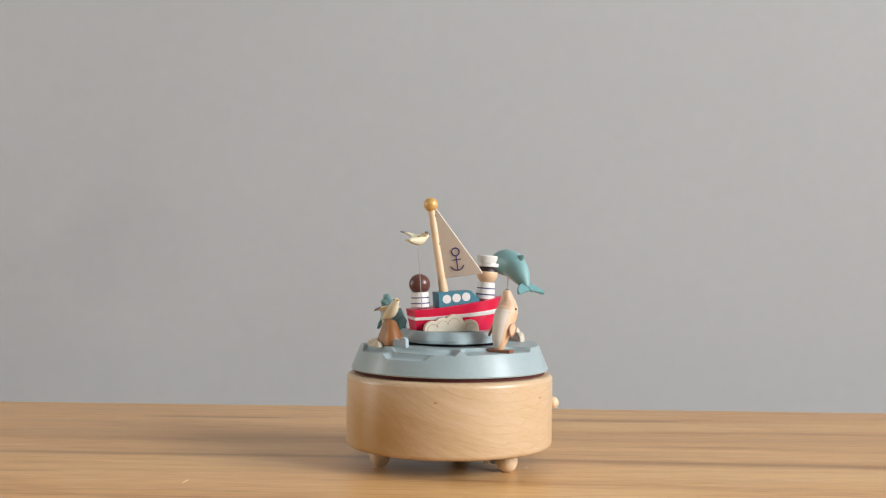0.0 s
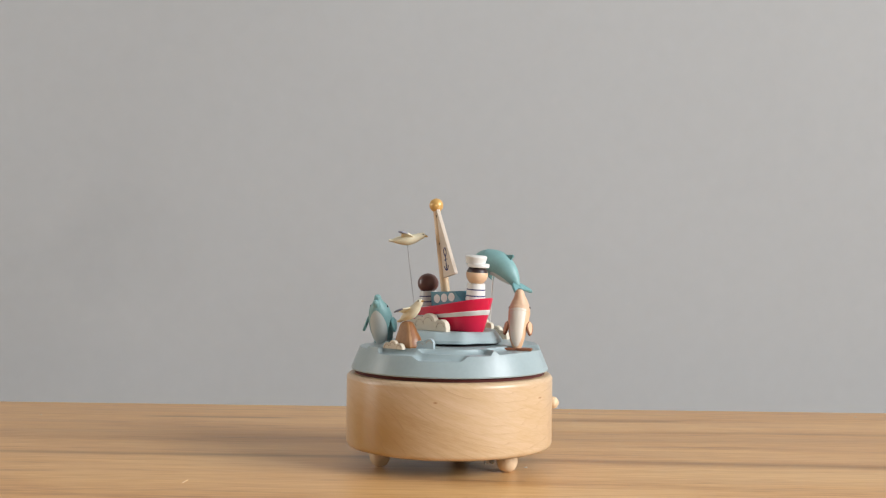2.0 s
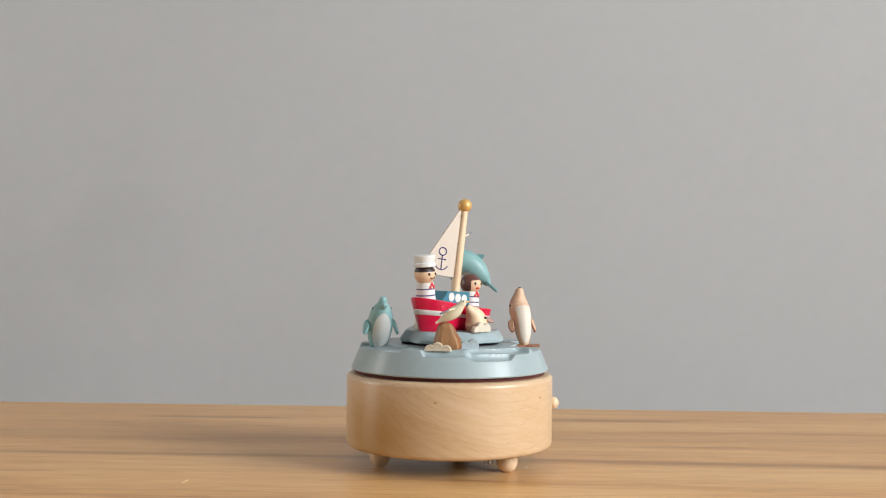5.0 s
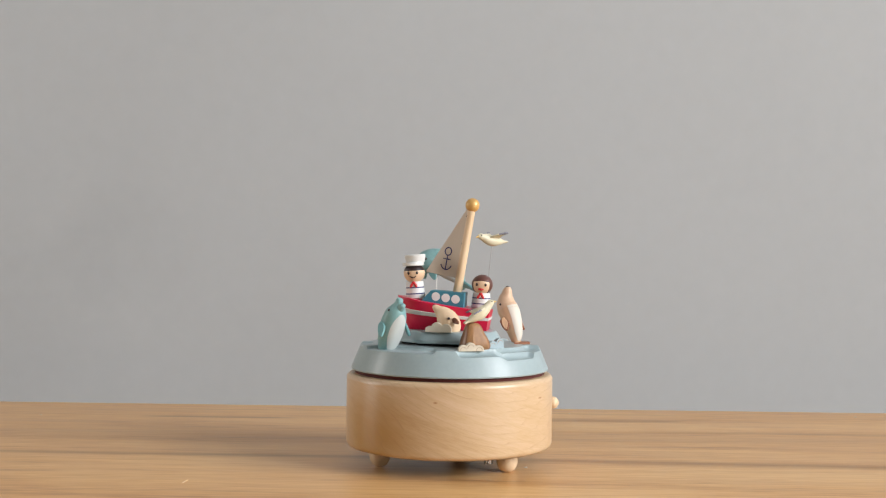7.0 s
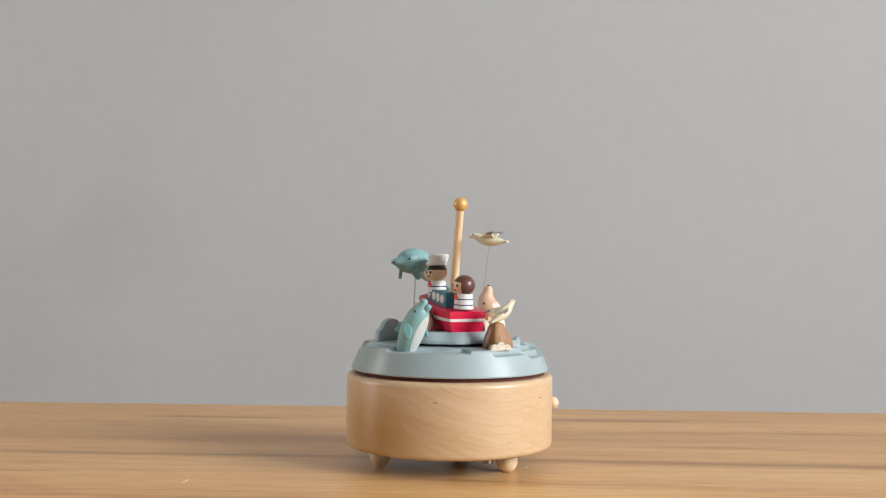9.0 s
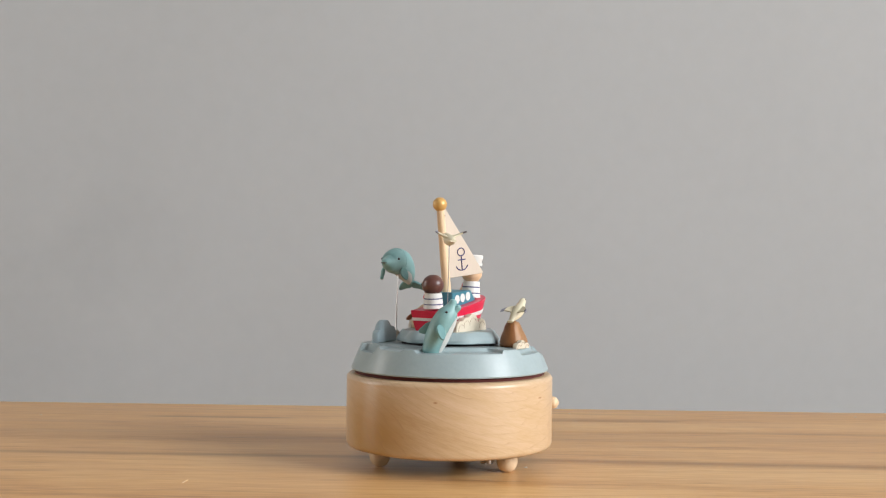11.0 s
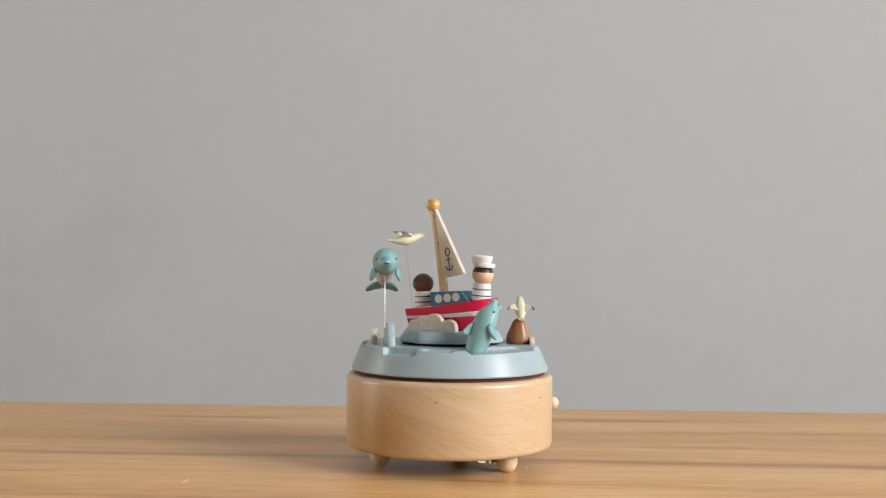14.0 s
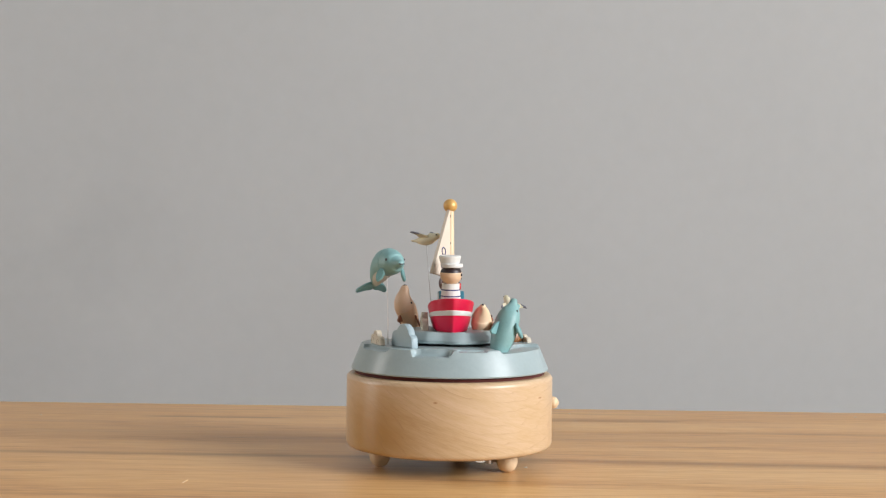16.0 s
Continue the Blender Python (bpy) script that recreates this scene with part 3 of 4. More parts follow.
def doll(name, label, hat):
    """A turned wooden peg doll in one mesh, facing +y."""
    mats = [M_WHITE, M_NAVY, M_SKIN, M_HAIR, M_BLACK, M_SCARF]
    bm = bmesh.new()
    hb = 0.0092 if hat else 0.0082
    bands = [0.0, 0.0004] + [hb * k for k in (0.26, 0.33, 0.62, 0.69, 0.9, 1.0)]
    prof = [(0.0048, 0.0), (0.0053, 0.0004)] + [(0.0053 - 0.0007 * z / hb, z) for z in bands[2:]]
    lathe(prof + [(0.003, hb)], 36, lambda i, j: 1 if i in (2, 4) else 0, bm=bm)
    r = 0.0057
    hc = hb + (0.0046 if hat else 0.0043)
    ball(r, (0, 0, hc), (1, 1, 0.95), bm=bm, u=48, v=40, slot=2 if hat else 3)
    if hat:
        for f in bm.faces:
            if f.material_index == 2 and f.calc_center_median().z - hc > 0.0013:
                f.material_index = 4
    else:
        rows = []
        for k in range(17):
            el = -62 + 84 * k / 16
            half = 48 * min(1.0, (1 - abs(2 * k / 16 - 1) ** 5) ** 0.5 + 0.25)
            row = []
            for i in range(17):
                az = radians(half * (i / 8 - 1))
                c, q = radians(el), r + 0.00012
                row.append(bm.verts.new((q * math.cos(c) * math.sin(az), q * math.cos(c) * math.cos(az), hc + 0.95 * q * math.sin(c))))
            rows.append(row)
        ring_faces(bm, rows, lambda i, j: 2, close=False)
    for sx in (-1, 1):
        a = radians(24 * sx)
        ball(0.00072, (r * math.sin(a) * 0.98, r * math.cos(a) * 0.98, hc + 0.0001), (1, 1, 1.2), bm=bm, u=10, v=8, slot=4)
    mouth = len(bm.faces)
    if hat:
        tube([(x, math.sqrt(r * r - x * x - 0.0019 ** 2) + 0.00006, hc - 0.0024 + 300 * x * x) for x in np.linspace(-0.0017, 0.0017, 11)], 0.00024, 6, bm=bm)
    bm.faces.ensure_lookup_table()
    for f in bm.faces[mouth:]:
        f.material_index = 4
    if not hat:
        ball(0.0012, (0, r * 0.9, hc - 0.0023), (1.35, 0.5, 0.6), bm=bm, u=12, v=8, slot=5)
    # neckerchief: a knot and two tails
    ball(0.0009, (0, 0.0047, hb - 0.0006), (1.2, 0.7, 0.9), bm=bm, u=10, v=8, slot=5)
    for sx in (-1, 1):
        ball(0.0012, (0.0011 * sx, 0.0048, hb - 0.0019), (0.6, 0.4, 1.15), Euler((0, radians(-32 * sx), 0)).to_matrix().to_4x4(), bm=bm, u=10, v=8, slot=5)
    if hat:
        z = hc + 0.0038
        lathe([(0.0, 0.0), (0.0054, 0.0), (0.0057, 0.0003), (0.0058, 0.0016), (0.0056, 0.0020), (0.0050, 0.0021)], 36, bm=bm, centre=(0.0003, 0.0004, z))
        lathe([(0.0050, 0.0), (0.0051, 0.0010), (0.0056, 0.0024), (0.0057, 0.0036), (0.0053, 0.0042), (0.0, 0.0043)], 36, bm=bm, centre=(-0.0008, -0.0006, z + 0.0019))
    ob = part(name, bm, mats, sharp=35)
    return tagged(ob, label, "toy doll", "sailor dolls on the boat")


# ---- animals ----
def gull(name, label, s, fat, span=1.0, lift=24):
    """A gull heading +x about the thing's origin; s scales it, fat swells the body."""
    g = thing(name, label, "toy bird", group="toy gulls")
    st = spline([(-0.0102, -0.0004, 0.0020, 0.0007), (-0.0080, -0.0004, 0.0015, 0.0010), (-0.0050, -0.0003, 0.0024, 0.0021), (0.0, 0.0, 0.0032, 0.0031), (0.0040, 0.0008, 0.0027, 0.0026), (0.0066, 0.0019, 0.0020, 0.0020), (0.0086, 0.0024, 0.0017, 0.0017), (0.0098, 0.0023, 0.0009, 0.0010)], 3)
    body = part("body", loft([(q[0] * s, q[1] * s, q[2] * s * fat, q[3] * s * fat) for q in st], 18), M_GULL, g, "ivory painted body")
    part("beak", loft([(0.0095 * s, 0.0023 * s, 0.0007 * s, 0.0008 * s), (0.0108 * s, 0.0020 * s, 0.0004 * s, 0.0005 * s), (0.0116 * s, 0.0016 * s, 0.0001, 0.0001)], 10), M_BEAK, body, "yellow beak")
    for sgn in (-1, 1):
        part("eye", ball(0.0004 * s, (0.0088 * s, sgn * 0.00150 * s, 0.0030 * s), u=8, v=6), M_BLACK, body)
        for nm, mt, pts in (("wing", M_GULL, [(0.0036, 0.0), (0.0028, 0.0022), (0.0004, 0.0050), (-0.0034, 0.0054), (-0.0032, 0.0030), (-0.0036, 0.0)]), ("wing_tip", M_TIP, [(0.0003, 0.00505), (-0.0030, 0.0072), (-0.0050, 0.0071), (-0.0035, 0.00545)])):
            out = [(x * s, y * s * span) for x, y in pts]
            m = Matrix.Translation((0, sgn * 0.0016 * s, 0.0016 * s)) @ Matrix.Rotation(radians(sgn * -(90 - lift)), 4, "X")
            part(nm, plate(out, 0.0009 * s, 0.0002 * s), mt, body, "grey painted wing tip" if nm == "wing_tip" else "", m, sharp=30)
    return g


def flipper(length, width, thick):
    out = [(0.0, 0.0), (width * 0.45, -length * 0.25), (width * 0.5, -length * 0.6), (width * 0.2, -length), (-width * 0.15, -length * 0.95), (-width * 0.45, -length * 0.55), (-width * 0.4, -length * 0.15)]
    out = [q[:2] for q in spline([(*p, 0) for p in out + out[:1]], 3)][:-1]
    return plate(out, thick, thick * 0.25)


def belly_patch(st, lo, hi, widest, taper, square=False):
    """A painted patch lying on the belly side of a lofted body, with a smooth oval outline."""
    bm = bmesh.new()
    rows = []
    n = 26
    for i in range(n + 1):
        u = i / n
        f = (lo + (hi - lo) * u) * (len(st) - 1)
        k = min(int(f), len(st) - 2)
        x, z, ry, rz = (np.array(st[k]) * (1 - f + k) + np.array(st[k + 1]) * (f - k))
        d = Vector((st[k + 1][0] - st[k][0], 0, st[k + 1][1] - st[k][1])).normalized()
        nn = Vector((-d.z, 0, d.x))
        half = widest * math.sqrt(max(0.004, 1 - (2 * u - 1) ** 2)) * (1 + taper * (0.5 - u))
        if square:
            half = widest * min(1.0, 0.25 + 1.6 * math.sqrt(u))
        row = []
        for j in range(13):
            a = radians(180 + half * (j / 6 - 1))
            row.append(bm.verts.new(Vector((x, 0, z)) + nn * (rz + 0.00014) * math.cos(a) + Vector((0, (ry + 0.00014) * math.sin(a), 0))))
        rows.append(row)
    ring_faces(bm, rows, close=False)
    return bm


def standing_dolphin(name, label, tan):
    d = thing(name, label, "toy dolphin")
    if tan:
        pts = [(0.0016, 0.0012, 0.0022, 0.0021), (0.0008, 0.0062, 0.0038, 0.0040), (-0.0010, 0.0114, 0.0048, 0.0052), (-0.0034, 0.0166, 0.0055, 0.0059), (-0.0056, 0.0202, 0.0057, 0.0059), (-0.0066, 0.0230, 0.0052, 0.0053), (-0.0066, 0.0259, 0.0041, 0.0041), (-0.0062, 0.0279, 0.0031, 0.0031), (-0.0058, 0.0299, 0.0025, 0.0025), (-0.0056, 0.0315, 0.0018, 0.0018), (-0.0056, 0.0322, 0.0007, 0.0007)]
    else:
        pts = [(-0.0004, -0.0008, 0.0039, 0.0042), (0.0008, 0.0025, 0.0051, 0.0051), (0.0030, 0.0080, 0.0064, 0.0060), (0.0054, 0.0135, 0.0067, 0.0061), (0.0076, 0.0180, 0.0060, 0.0056), (0.0091, 0.0208, 0.0048, 0.0046), (0.0101, 0.0230, 0.0031, 0.0032), (0.0107, 0.0246, 0.0022, 0.0022), (0.0112, 0.0260, 0.0019, 0.0019), (0.0115, 0.0268, 0.0014, 0.0014), (0.0116, 0.0271, 0.0005, 0.0005)]
    st = spline([(x, z, ry, rz) for x, z, ry, rz in pts], 4)
    n, seg = len(st), 32
    body = part("body", loft(st, seg, lambda i, j: 1 if tan and i >= int(n * 0.385) else 0), [M_TAN, M_TANHEAD] if tan else M_TEAL, d, "", sharp=60)
    patch = belly_patch(st, 0.03, 0.385, 47, 0.0, True) if tan else belly_patch(st, 0.02, 0.50, 44, 0.3)
    part("belly", patch, M_TANBELLY if tan else M_BELLY, body, "pale painted belly", sharp=60)
    at = lambda f: st[int(f * (n - 1))]
    x, z, ry, rz = at(0.31 if tan else 0.33)
    for sgn in (-1, 1):
        m = pose(x + (0.0006 if tan else -0.0008), sgn * ry * 1.02, z + (-0.0012 if tan else 0.0002), 0, 0, 0) @ pose(0, 0, 0, sgn * (24 if tan else 22), -14 if tan else -8, (-42 if tan else -26) * sgn)
        fl = part("flipper", flipper(*((0.0072, 0.0034, 0.0014) if tan else (0.0083, 0.0042, 0.0015))), M_TAN if tan else M_TEALFIN, body, "", m, sharp=35)
        if tan:
            part("edge_paint", flipper(0.0079, 0.0046, 0.0010), M_BROWN, fl, "brown stained edge")
    x, z, ry, rz = at(0.49 if tan else 0.52)
    for sgn in (-1, 1):
        part("eye", ball(0.0007, (x + rz * (0.12 if tan else -0.12), sgn * ry * 0.965, z), u=10, v=8), M_BLACK, body, "painted black eye")
    if tan:
        part("nose", ball(0.0009, (-0.0056, 0, 0.0316), (1.5, 1.5, 1.0), u=12, v=8), M_BLACK, body, "dark nose tip")
        for sgn in (-1, 1):
            out = [(-0.0024, 0.0), (0.0027, 0.0002), (0.0034, 0.0039), (0.0026, 0.0079), (-0.0013, 0.0081), (-0.0029, 0.0045)]
            m = Matrix.Translation((0.0018, 0, 0.0012)) @ Matrix.Rotation(radians(-90 * sgn), 4, "X")
            part("fluke", plate(out, 0.0015, 0.0003), M_BROWN, body, "brown tail fluke", m, sharp=30)
        x, z, ry, rz = st[int(n * 0.385)]
        seam = [(x + 1.012 * rz * math.cos(2 * math.pi * k / 32), 1.012 * ry * math.sin(2 * math.pi * k / 32), z + 0.35 * rz * math.cos(2 * math.pi * k / 32)) for k in range(33)]
        part("neck_seam", tube(seam, 0.00005, 5), M_TAN, body, "thin joint round the neck")
    else:
        part("jaw", loft(spline([(0.0100, 0.0196, 0.0026, 0.0026), (0.0118, 0.0214, 0.0021, 0.0020), (0.0134, 0.0228, 0.0018, 0.0017), (0.0144, 0.0236, 0.0014, 0.0013), (0.0148, 0.0240, 0.0004, 0.0004)], 4), 20), M_TEAL, body, "open lower jaw")
        part("blowhole_band", ball(0.0016, (0.0098, 0, 0.0246), (0.8, 0.95, 1.2), u=14, v=10), M_TEALFIN, body, "darker brow")
    fin = [(0.0018, -0.0024), (0.0012, 0.0034), (-0.0010, 0.0020), (-0.0032, -0.0014), (-0.0026, -0.0024)]
    x, z, ry, rz = at(0.26 if tan else 0.28)
    if not tan:
        fin = [(1.4 * p, 1.3 * q) for p, q in fin]
    part("dorsal_fin", plate(fin, 0.0014, 0.00025), M_BROWN if tan else M_TEALFIN, body, "small back fin", pose(x - rz - 0.0004, 0, z, 0, 12 if not tan else -8, 0), sharp=30)
    return d


def leaping_dolphin():
    """Heading +x; the wire's foot is the origin."""
    d = thing("leaping_dolphin", "teal painted wooden dolphin leaping on a steel wire", "toy dolphin")
    zb = 0.0422
    pts = [(-0.0157, -0.0120, 0.0014, 0.0015), (-0.0145, -0.0103, 0.0024, 0.0026), (-0.0122, -0.0075, 0.0040, 0.0045), (-0.0085, -0.0038, 0.0055, 0.0064), (-0.0030, 0.0002, 0.0064, 0.0071), (0.0030, 0.0010, 0.0067, 0.0072), (0.0078, 0.0006, 0.0061, 0.0062), (0.0104, 0.0003, 0.0048, 0.0047), (0.0119, 0.0004, 0.0037, 0.0035), (0.0134, 0.0005, 0.0029, 0.0026), (0.0151, 0.0006, 0.0024, 0.0020), (0.0166, 0.0006, 0.0017, 0.0014), (0.0172, 0.0006, 0.0005, 0.0005)]
    st = spline([(x, z + zb, a, b) for x, z, a, b in pts], 4)
    n, seg = len(st), 28

    body = part("body", loft(st, seg), M_TEAL, d, "dusty teal body", sharp=60)
    part("belly", belly_patch(st, 0.06, 0.38, 62, 0.0), M_BELLY, body, "pale painted belly", sharp=60)
    for sgn in (-1, 1):
        m = pose(0.0062, sgn * 0.0054, zb - 0.0024) @ pose(0, 0, 0, sgn * 10, 24, -35 * sgn)
        part("flipper", flipper(0.0072, 0.0044, 0.0015), M_TEALFIN, body, "", m, sharp=35)
        part("eye", ball(0.0007, (0.0092, sgn * 0.0051, zb + 0.0024), u=10, v=8), M_BLACK, body, "painted black eye")
        out = [(0.0022, 0.0), (0.0006, 0.0048), (-0.0042, 0.0088), (-0.0064, 0.0084), (-0.0046, 0.0038), (-0.0034, 0.0002)]
        out = [q[:2] for q in spline([(*p, 0) for p in out + out[:1]], 3)][:-1]
        m = Matrix.Translation((-0.0152, 0, zb - 0.0114)) @ pose(0, 0, 0, 0, -40, 0) @ Matrix.Rotation(radians(-90 * sgn), 4, "X")
        part("fluke", plate(out, 0.0016, 0.0004), M_TEALFIN, body, "", m, sharp=35)
    fin = [(0.0028, -0.0006), (0.0006, 0.0032), (-0.0030, 0.0052), (-0.0040, 0.0045), (-0.0030, -0.0006)]
    part("dorsal_fin", plate(fin, 0.0015, 0.0003), M_TEALFIN, body, "", pose(-0.0076, 0, zb + 0.0020, 0, -26, 0), sharp=30)
    mouth = tube([(0.0170 - 150 * y * y, y, zb + 0.0002 + 90 * y * y) for y in np.linspace(-0.0015, 0.0015, 11)], 0.00036, 6)
    ring = st[int(0.42 * (n - 1))]
    seam = [(ring[0], 1.004 * ring[2] * math.sin(2 * math.pi * k / 32), ring[1] + 1.004 * ring[3] * math.cos(2 * math.pi * k / 32)) for k in range(33)]
    part("neck_seam", tube(seam, 0.00009, 5), M_TEALFIN, body, "thin joint behind the head")
    part("mouth", mouth, M_BLACK, body, "dark painted mouth")
    part("wire", tube([(0.0022, 0, -0.0006), (0.0011, 0, zb * 0.5), (0.0, 0, zb - 0.0048)], 0.00036, 8), M_WIRE, d, "thin steel wire")
    return d


def dolphin_calf():
    """A small tan dolphin rising from the platform, snout to +x."""
    d = thing("dolphin_calf", "small tan wooden dolphin rising beside the hull", "toy dolphin")
    pts = [(-0.0016, 0.0, 0.0050, 0.0058), (-0.0014, 0.0030, 0.0056, 0.0066), (-0.0006, 0.0062, 0.0052, 0.0060), (0.0016, 0.0092, 0.0040, 0.0044), (0.0040, 0.0112, 0.0024, 0.0026), (0.0060, 0.0130, 0.0015, 0.0015), (0.0066, 0.0137, 0.0005, 0.0005)]
    body = part("body", loft(spline(pts, 4), 26), M_CALF, d, "", sharp=60)
    for sgn in (-1, 1):
        part("eye", ball(0.0007, (-0.0022, sgn * 0.0053, 0.0072), u=10, v=8), M_BLACK, body, "painted black eye")
    part("nose", ball(0.0007, (0.0064, 0, 0.0135), u=10, v=8), M_BLACK, body)
    part("flipper", flipper(0.0048, 0.0028, 0.0012), M_BROWN, body, "brown flipper", pose(-0.0040, 0.0040, 0.0070, 30, 60, 0), sharp=35)
    return d


def cloud_outline(lobes, base):
    """Outline of a splash board: humps (x, z, r) over a flat base."""
    xs = np.linspace(min(x - r for x, z, r in lobes), max(x + r for x, z, r in lobes), 61)
    top = [max([z + math.sqrt(r * r - (x - c) ** 2) if abs(x - c) <= r else base for c, z, r in lobes]) for x in xs]
    return [(xs[0], base)] + [(x, max(t, base + 0.0004)) for x, t in zip(xs, top)] + [(xs[-1], base)]


def splash(name, label, lobes, thick, mat_, lines=True):
    s = thing(name, label, "toy wave")
    part("board", plate(cloud_outline(lobes, 0.0), thick, 0.0003), mat_, s, sharp=40)
    if lines:
        for sgn in (-1, 1):
            for c, z, r in lobes:
                part("curl_line", tube(arc(c, z, r * 0.62, 20, 190, 12, sgn * (thick / 2 + 0.00002)), 0.00012, 6), M_LINE, s, "engraved curl")
    return s


def build_rock():
    s = thing("rock", "brown stained wooden rock on the blue sea disc", "toy rock")
    rng = random.Random(4)
    bm = bmesh.new()
    rows = []
    for r, z in ((0.0062, 0.0), (0.0067, 0.0008), (0.0068, 0.0026), (0.0062, 0.0054), (0.0049, 0.0084), (0.0040, 0.0108), (0.0033, 0.0121), (0.0024, 0.0129), (0.0012, 0.0133)):
        row = []
        for j in range(36):
            a = 2 * math.pi * j / 36
            k = 1 + 0.06 * math.sin(2 * a + 0.5) + 0.035 * math.sin(5 * a + 60 * z) + rng.uniform(-0.006, 0.006)
            facet = (a + 0.35 * math.sin(2 * a + 1.0)) % (math.pi / 3.5) - math.pi / 7
            k *= 0.58 + 0.44 * math.cos(math.pi / 7) / math.cos(facet)
            k += 0.16 * max(0.0, math.sin(a)) * max(0.0, 1 - z / 0.009) - 0.08 * max(0.0, -math.sin(a)) * math.sin(math.pi * min(1.0, z / 0.011))
            row.append(bm.verts.new((min(0.86 * r, r * k * math.cos(a)), 1.12 * r * k * math.sin(a) - 0.0006 * z / 0.013, z)))
        rows.append(row)
    ring_faces(bm, rows, lambda i, j: 1 if j < 5 or j > 30 else 0)
    bm.faces.new(rows[0])
    bm.faces.new(rows[-1])
    part("stone", bm, [M_ROCK, M_ROCKFACE], s, "", sharp=30)
    return s


def crumb(x, y, sx, sy, turn):
    ob = part("crumb", ball(0.0005, (0, 0, 0.0002), (sx, sy, 0.4), u=8, v=6), M_PALE if sy > 5 else M_WHITE, None, "", pose(x, y, 0, 0, 0, turn))
    return tagged(ob, "tiny pale speck on the table", "crumb", "crumbs on the table")


# ---- put the place together ----
build_room()
build_table()
# the long thin third one stands for a faint scratch in the table
for c in ((0.0406, -0.0123, 2.4, 1.0, 8), (0.284, 0.187, 2.0, 1.2, 0), (-0.1286, -0.059, 0.10, 9.0, -8), (0.085, 0.187, 1.8, 1.0, 0), (-0.2717, 0.1535, 1.6, 1.0, 0)):
    crumb(*c)
MUSIC_BOX, SEA_DISC, PLATFORM, KEY = build_music_box()

BOAT = build_boat()
CAPTAIN = doll("captain_doll", "wooden sailor doll with white cap and striped shirt", True)
GIRL = doll("girl_doll", "wooden doll with brown bob hair and striped shirt", False)
FLYING = gull("flying_gull", "ivory wooden gull flying on a steel wire", 0.98, 0.96)
WIRE = part("wire", tube([(0.0, 0.0, -0.0020), (0.0022, -0.0001, -0.0200), (0.0044, -0.0002, -0.0375)], 0.00021, 8), M_THINWIRE, FLYING, "thin steel wire")
CALF = dolphin_calf()
BIG_SPLASH = splash("splash_board", "cream wooden splash board with engraved curls beside the hull", [(-0.0108, 0.0008, 0.0048), (-0.0056, 0.0028, 0.0046), (0.0006, 0.0036, 0.0054), (0.0096, 0.0018, 0.0044)], 0.0034, M_CREAM)
CALF_SPLASH = splash("splash_board", "small cream wooden splash board before the calf", [(-0.0030, 0.0014, 0.0030), (0.0018, 0.0022, 0.0030), (0.0058, 0.0010, 0.0022)], 0.0024, M_CREAM, False)

ROCK = build_rock()
PERCHED = gull("perched_gull", "ivory wooden gull taking off from the brown rock", 0.92, 1.06, 0.92, 12)
ROCK_SPLASH = splash("splash_board", "cream wooden splash board before the rock", [(-0.0042, 0.0006, 0.0026), (-0.0003, 0.0017, 0.0027), (0.0040, 0.0004, 0.0026)], 0.0026, M_CREAM)
ROCK_WAVE = splash("wave_board", "pale blue wooden wave board beside the rock", [(-0.0026, 0.0014, 0.0026), (0.0022, 0.0026, 0.0026)], 0.0024, M_WAVE)
TAN = standing_dolphin("standing_dolphin", "tan wooden dolphin standing upright on brown flukes", True)
TEAL = standing_dolphin("rising_dolphin", "teal painted dolphin with pale belly rising from the sea disc", False)
LEAPER = leaping_dolphin()
WIRE_SPLASH = splash("splash_board", "cream wooden splash board below the leaping dolphin", [(-0.0045, 0.0014, 0.0036), (0.0, 0.0040, 0.0034), (0.0048, 0.0010, 0.0034)], 0.0030, M_CREAM)
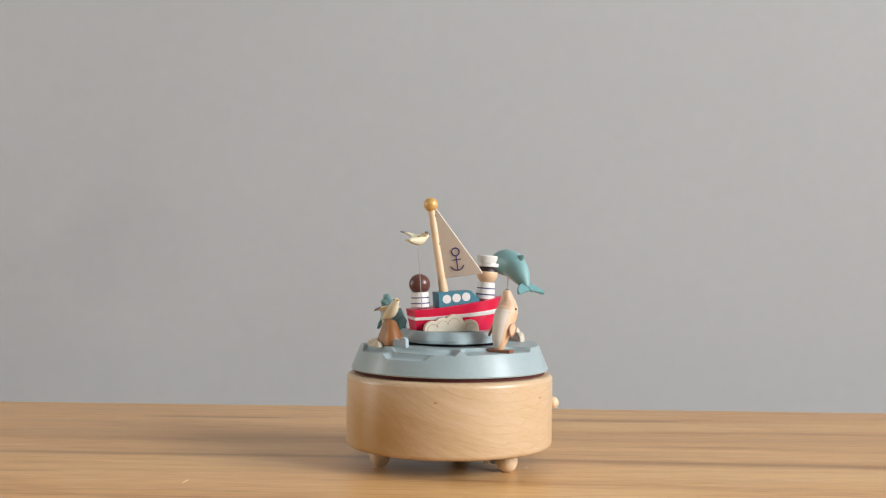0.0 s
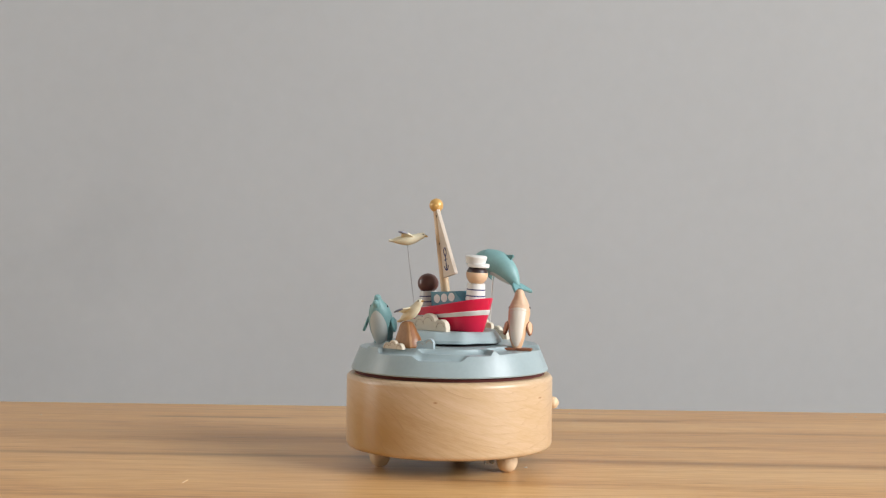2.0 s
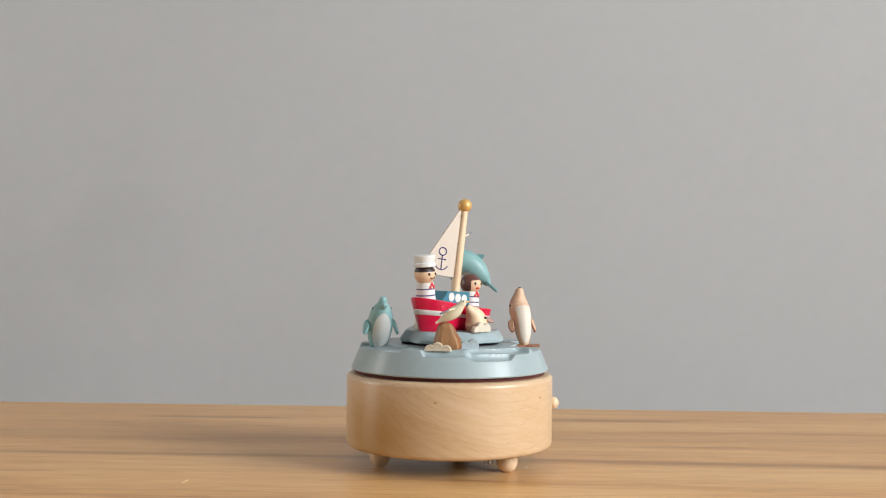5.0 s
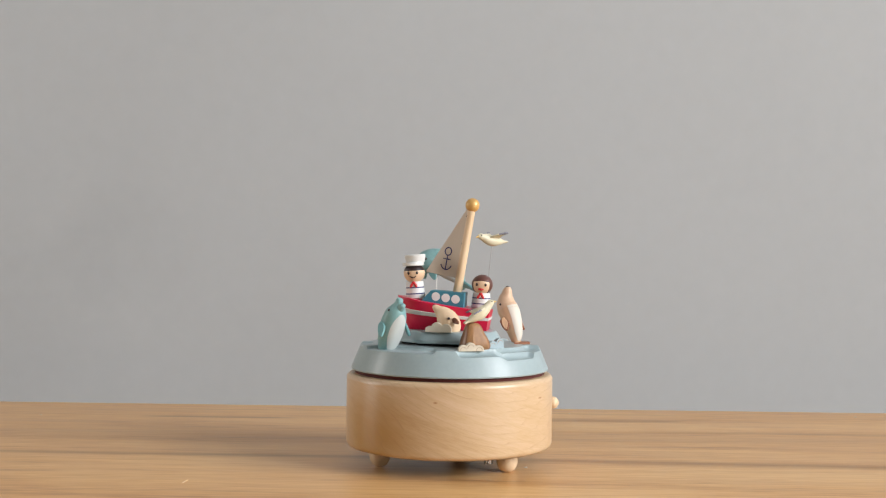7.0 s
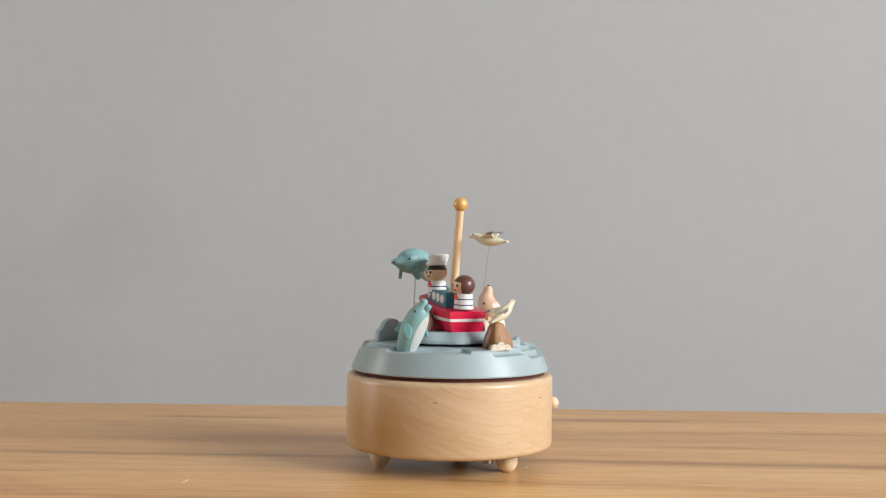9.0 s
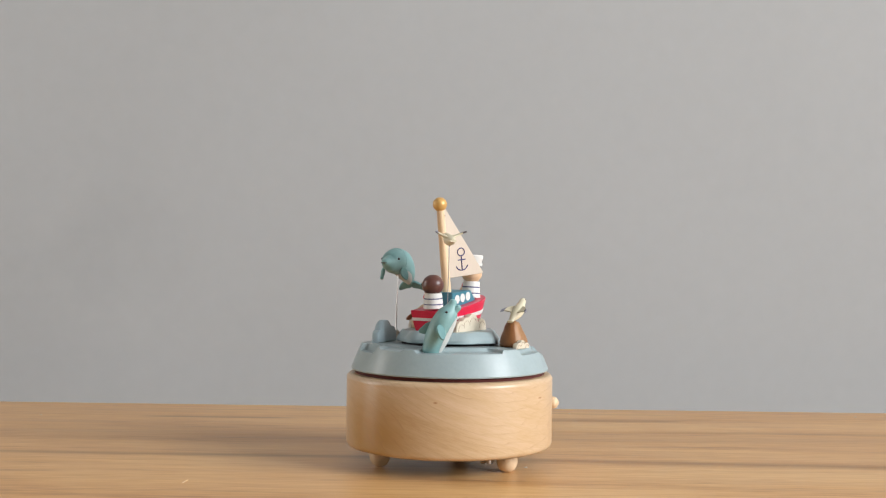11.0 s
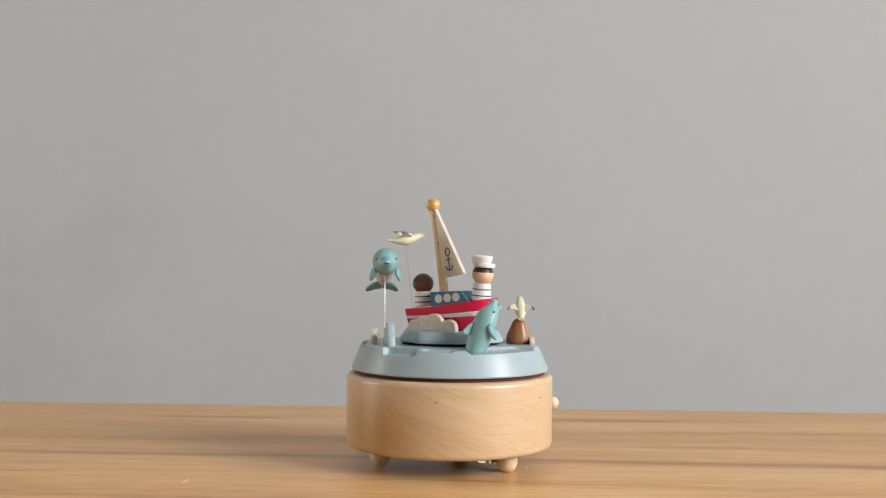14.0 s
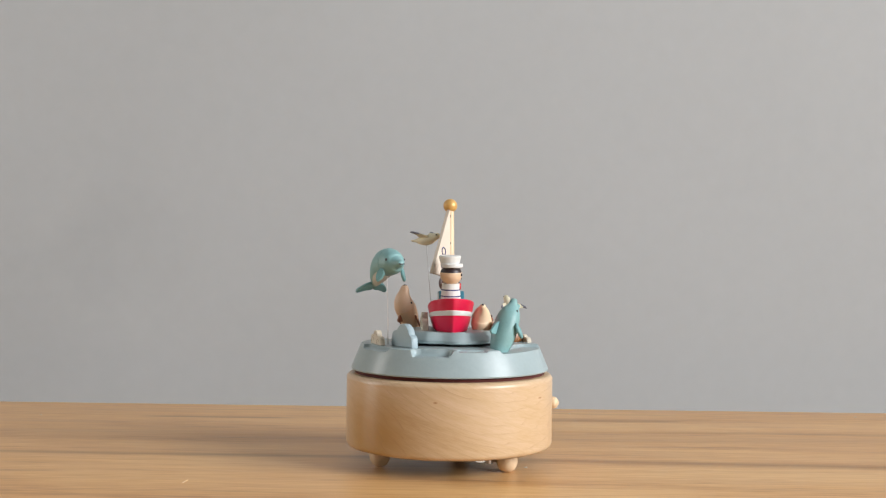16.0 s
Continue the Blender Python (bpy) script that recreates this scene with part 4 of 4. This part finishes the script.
BIG_WAVE = splash("wave_board", "rounded pale blue wooden wave board on the sea disc", [(-0.0055, 0.0032, 0.0050), (0.0018, 0.0046, 0.0072), (0.0082, 0.0030, 0.0036)], 0.0036, M_WAVE, False)


# ---- what moves ----
def rounds(rate, start, local, step=0.5):
    """Rows of a thing carried round the axis."""
    return [(i * step, pose(0, 0, 0, 0, 0, start + rate * i * step) @ local) for i in range(int(16 / step) + 1)]


def on_sea(r, a, facing, z=Z_SEA, tilt=0.0):
    return pose(r * math.cos(radians(a)), r * math.sin(radians(a)), z, 0, 0, facing) @ pose(0, 0, 0, 0, tilt, 0)


def motions():
    walk(SEA_DISC, rounds(TURN, 0, Matrix()))
    walk(PLATFORM, rounds(SPIN, HEADING, Matrix()))
    walk(KEY, [(t, pose(0.0205, -0.0240, -0.0008, 0, 0, 119 - 6.1 * t)) for t in range(0, 17)])
    for ob, local in ((BOAT, pose(0, 0, Z_PLATE + 0.0010)), (CAPTAIN, pose(0.0190, -0.0010, Z_PLATE + 0.0162, 0, 4, 0)), (GIRL, pose(-0.0164, 0, Z_PLATE + 0.0118, 0, -3, 0)), (FLYING, pose(-0.0209, -0.01245, 0.1193, 0, 0, 45)), (CALF, pose(0.0, 0.0170, Z_PLATE)), (BIG_SPLASH, pose(-0.0022, -0.0138, Z_PLATE)), (CALF_SPLASH, pose(0.002, 0.0235, Z_PLATE))):
        walk(ob, rounds(SPIN, HEADING, local, 0.25))
    for ob, local in ((ROCK, on_sea(0.0373, -147, -147)), (PERCHED, on_sea(0.0385, -143, -61, Z_SEA + 0.0178, -28)), (ROCK_SPLASH, on_sea(0.0438, -152, -152 + 90, Z_SEA - 0.0006)), (ROCK_WAVE, on_sea(0.0395, -130, -130 + 90)), (TAN, on_sea(0.0396, -49.5, -124.6, Z_SEA - 0.0024)), (TEAL, on_sea(0.039, 136.6, -128, Z_SEA - 0.0020)), (LEAPER, on_sea(0.0355, 26, 126.0)), (WIRE_SPLASH, on_sea(0.0404, 27, 27 + 90)), (BIG_WAVE, on_sea(0.0355, 55, 37.4 + 90))):
        walk(ob, rounds(TURN, 0, local))


motions()
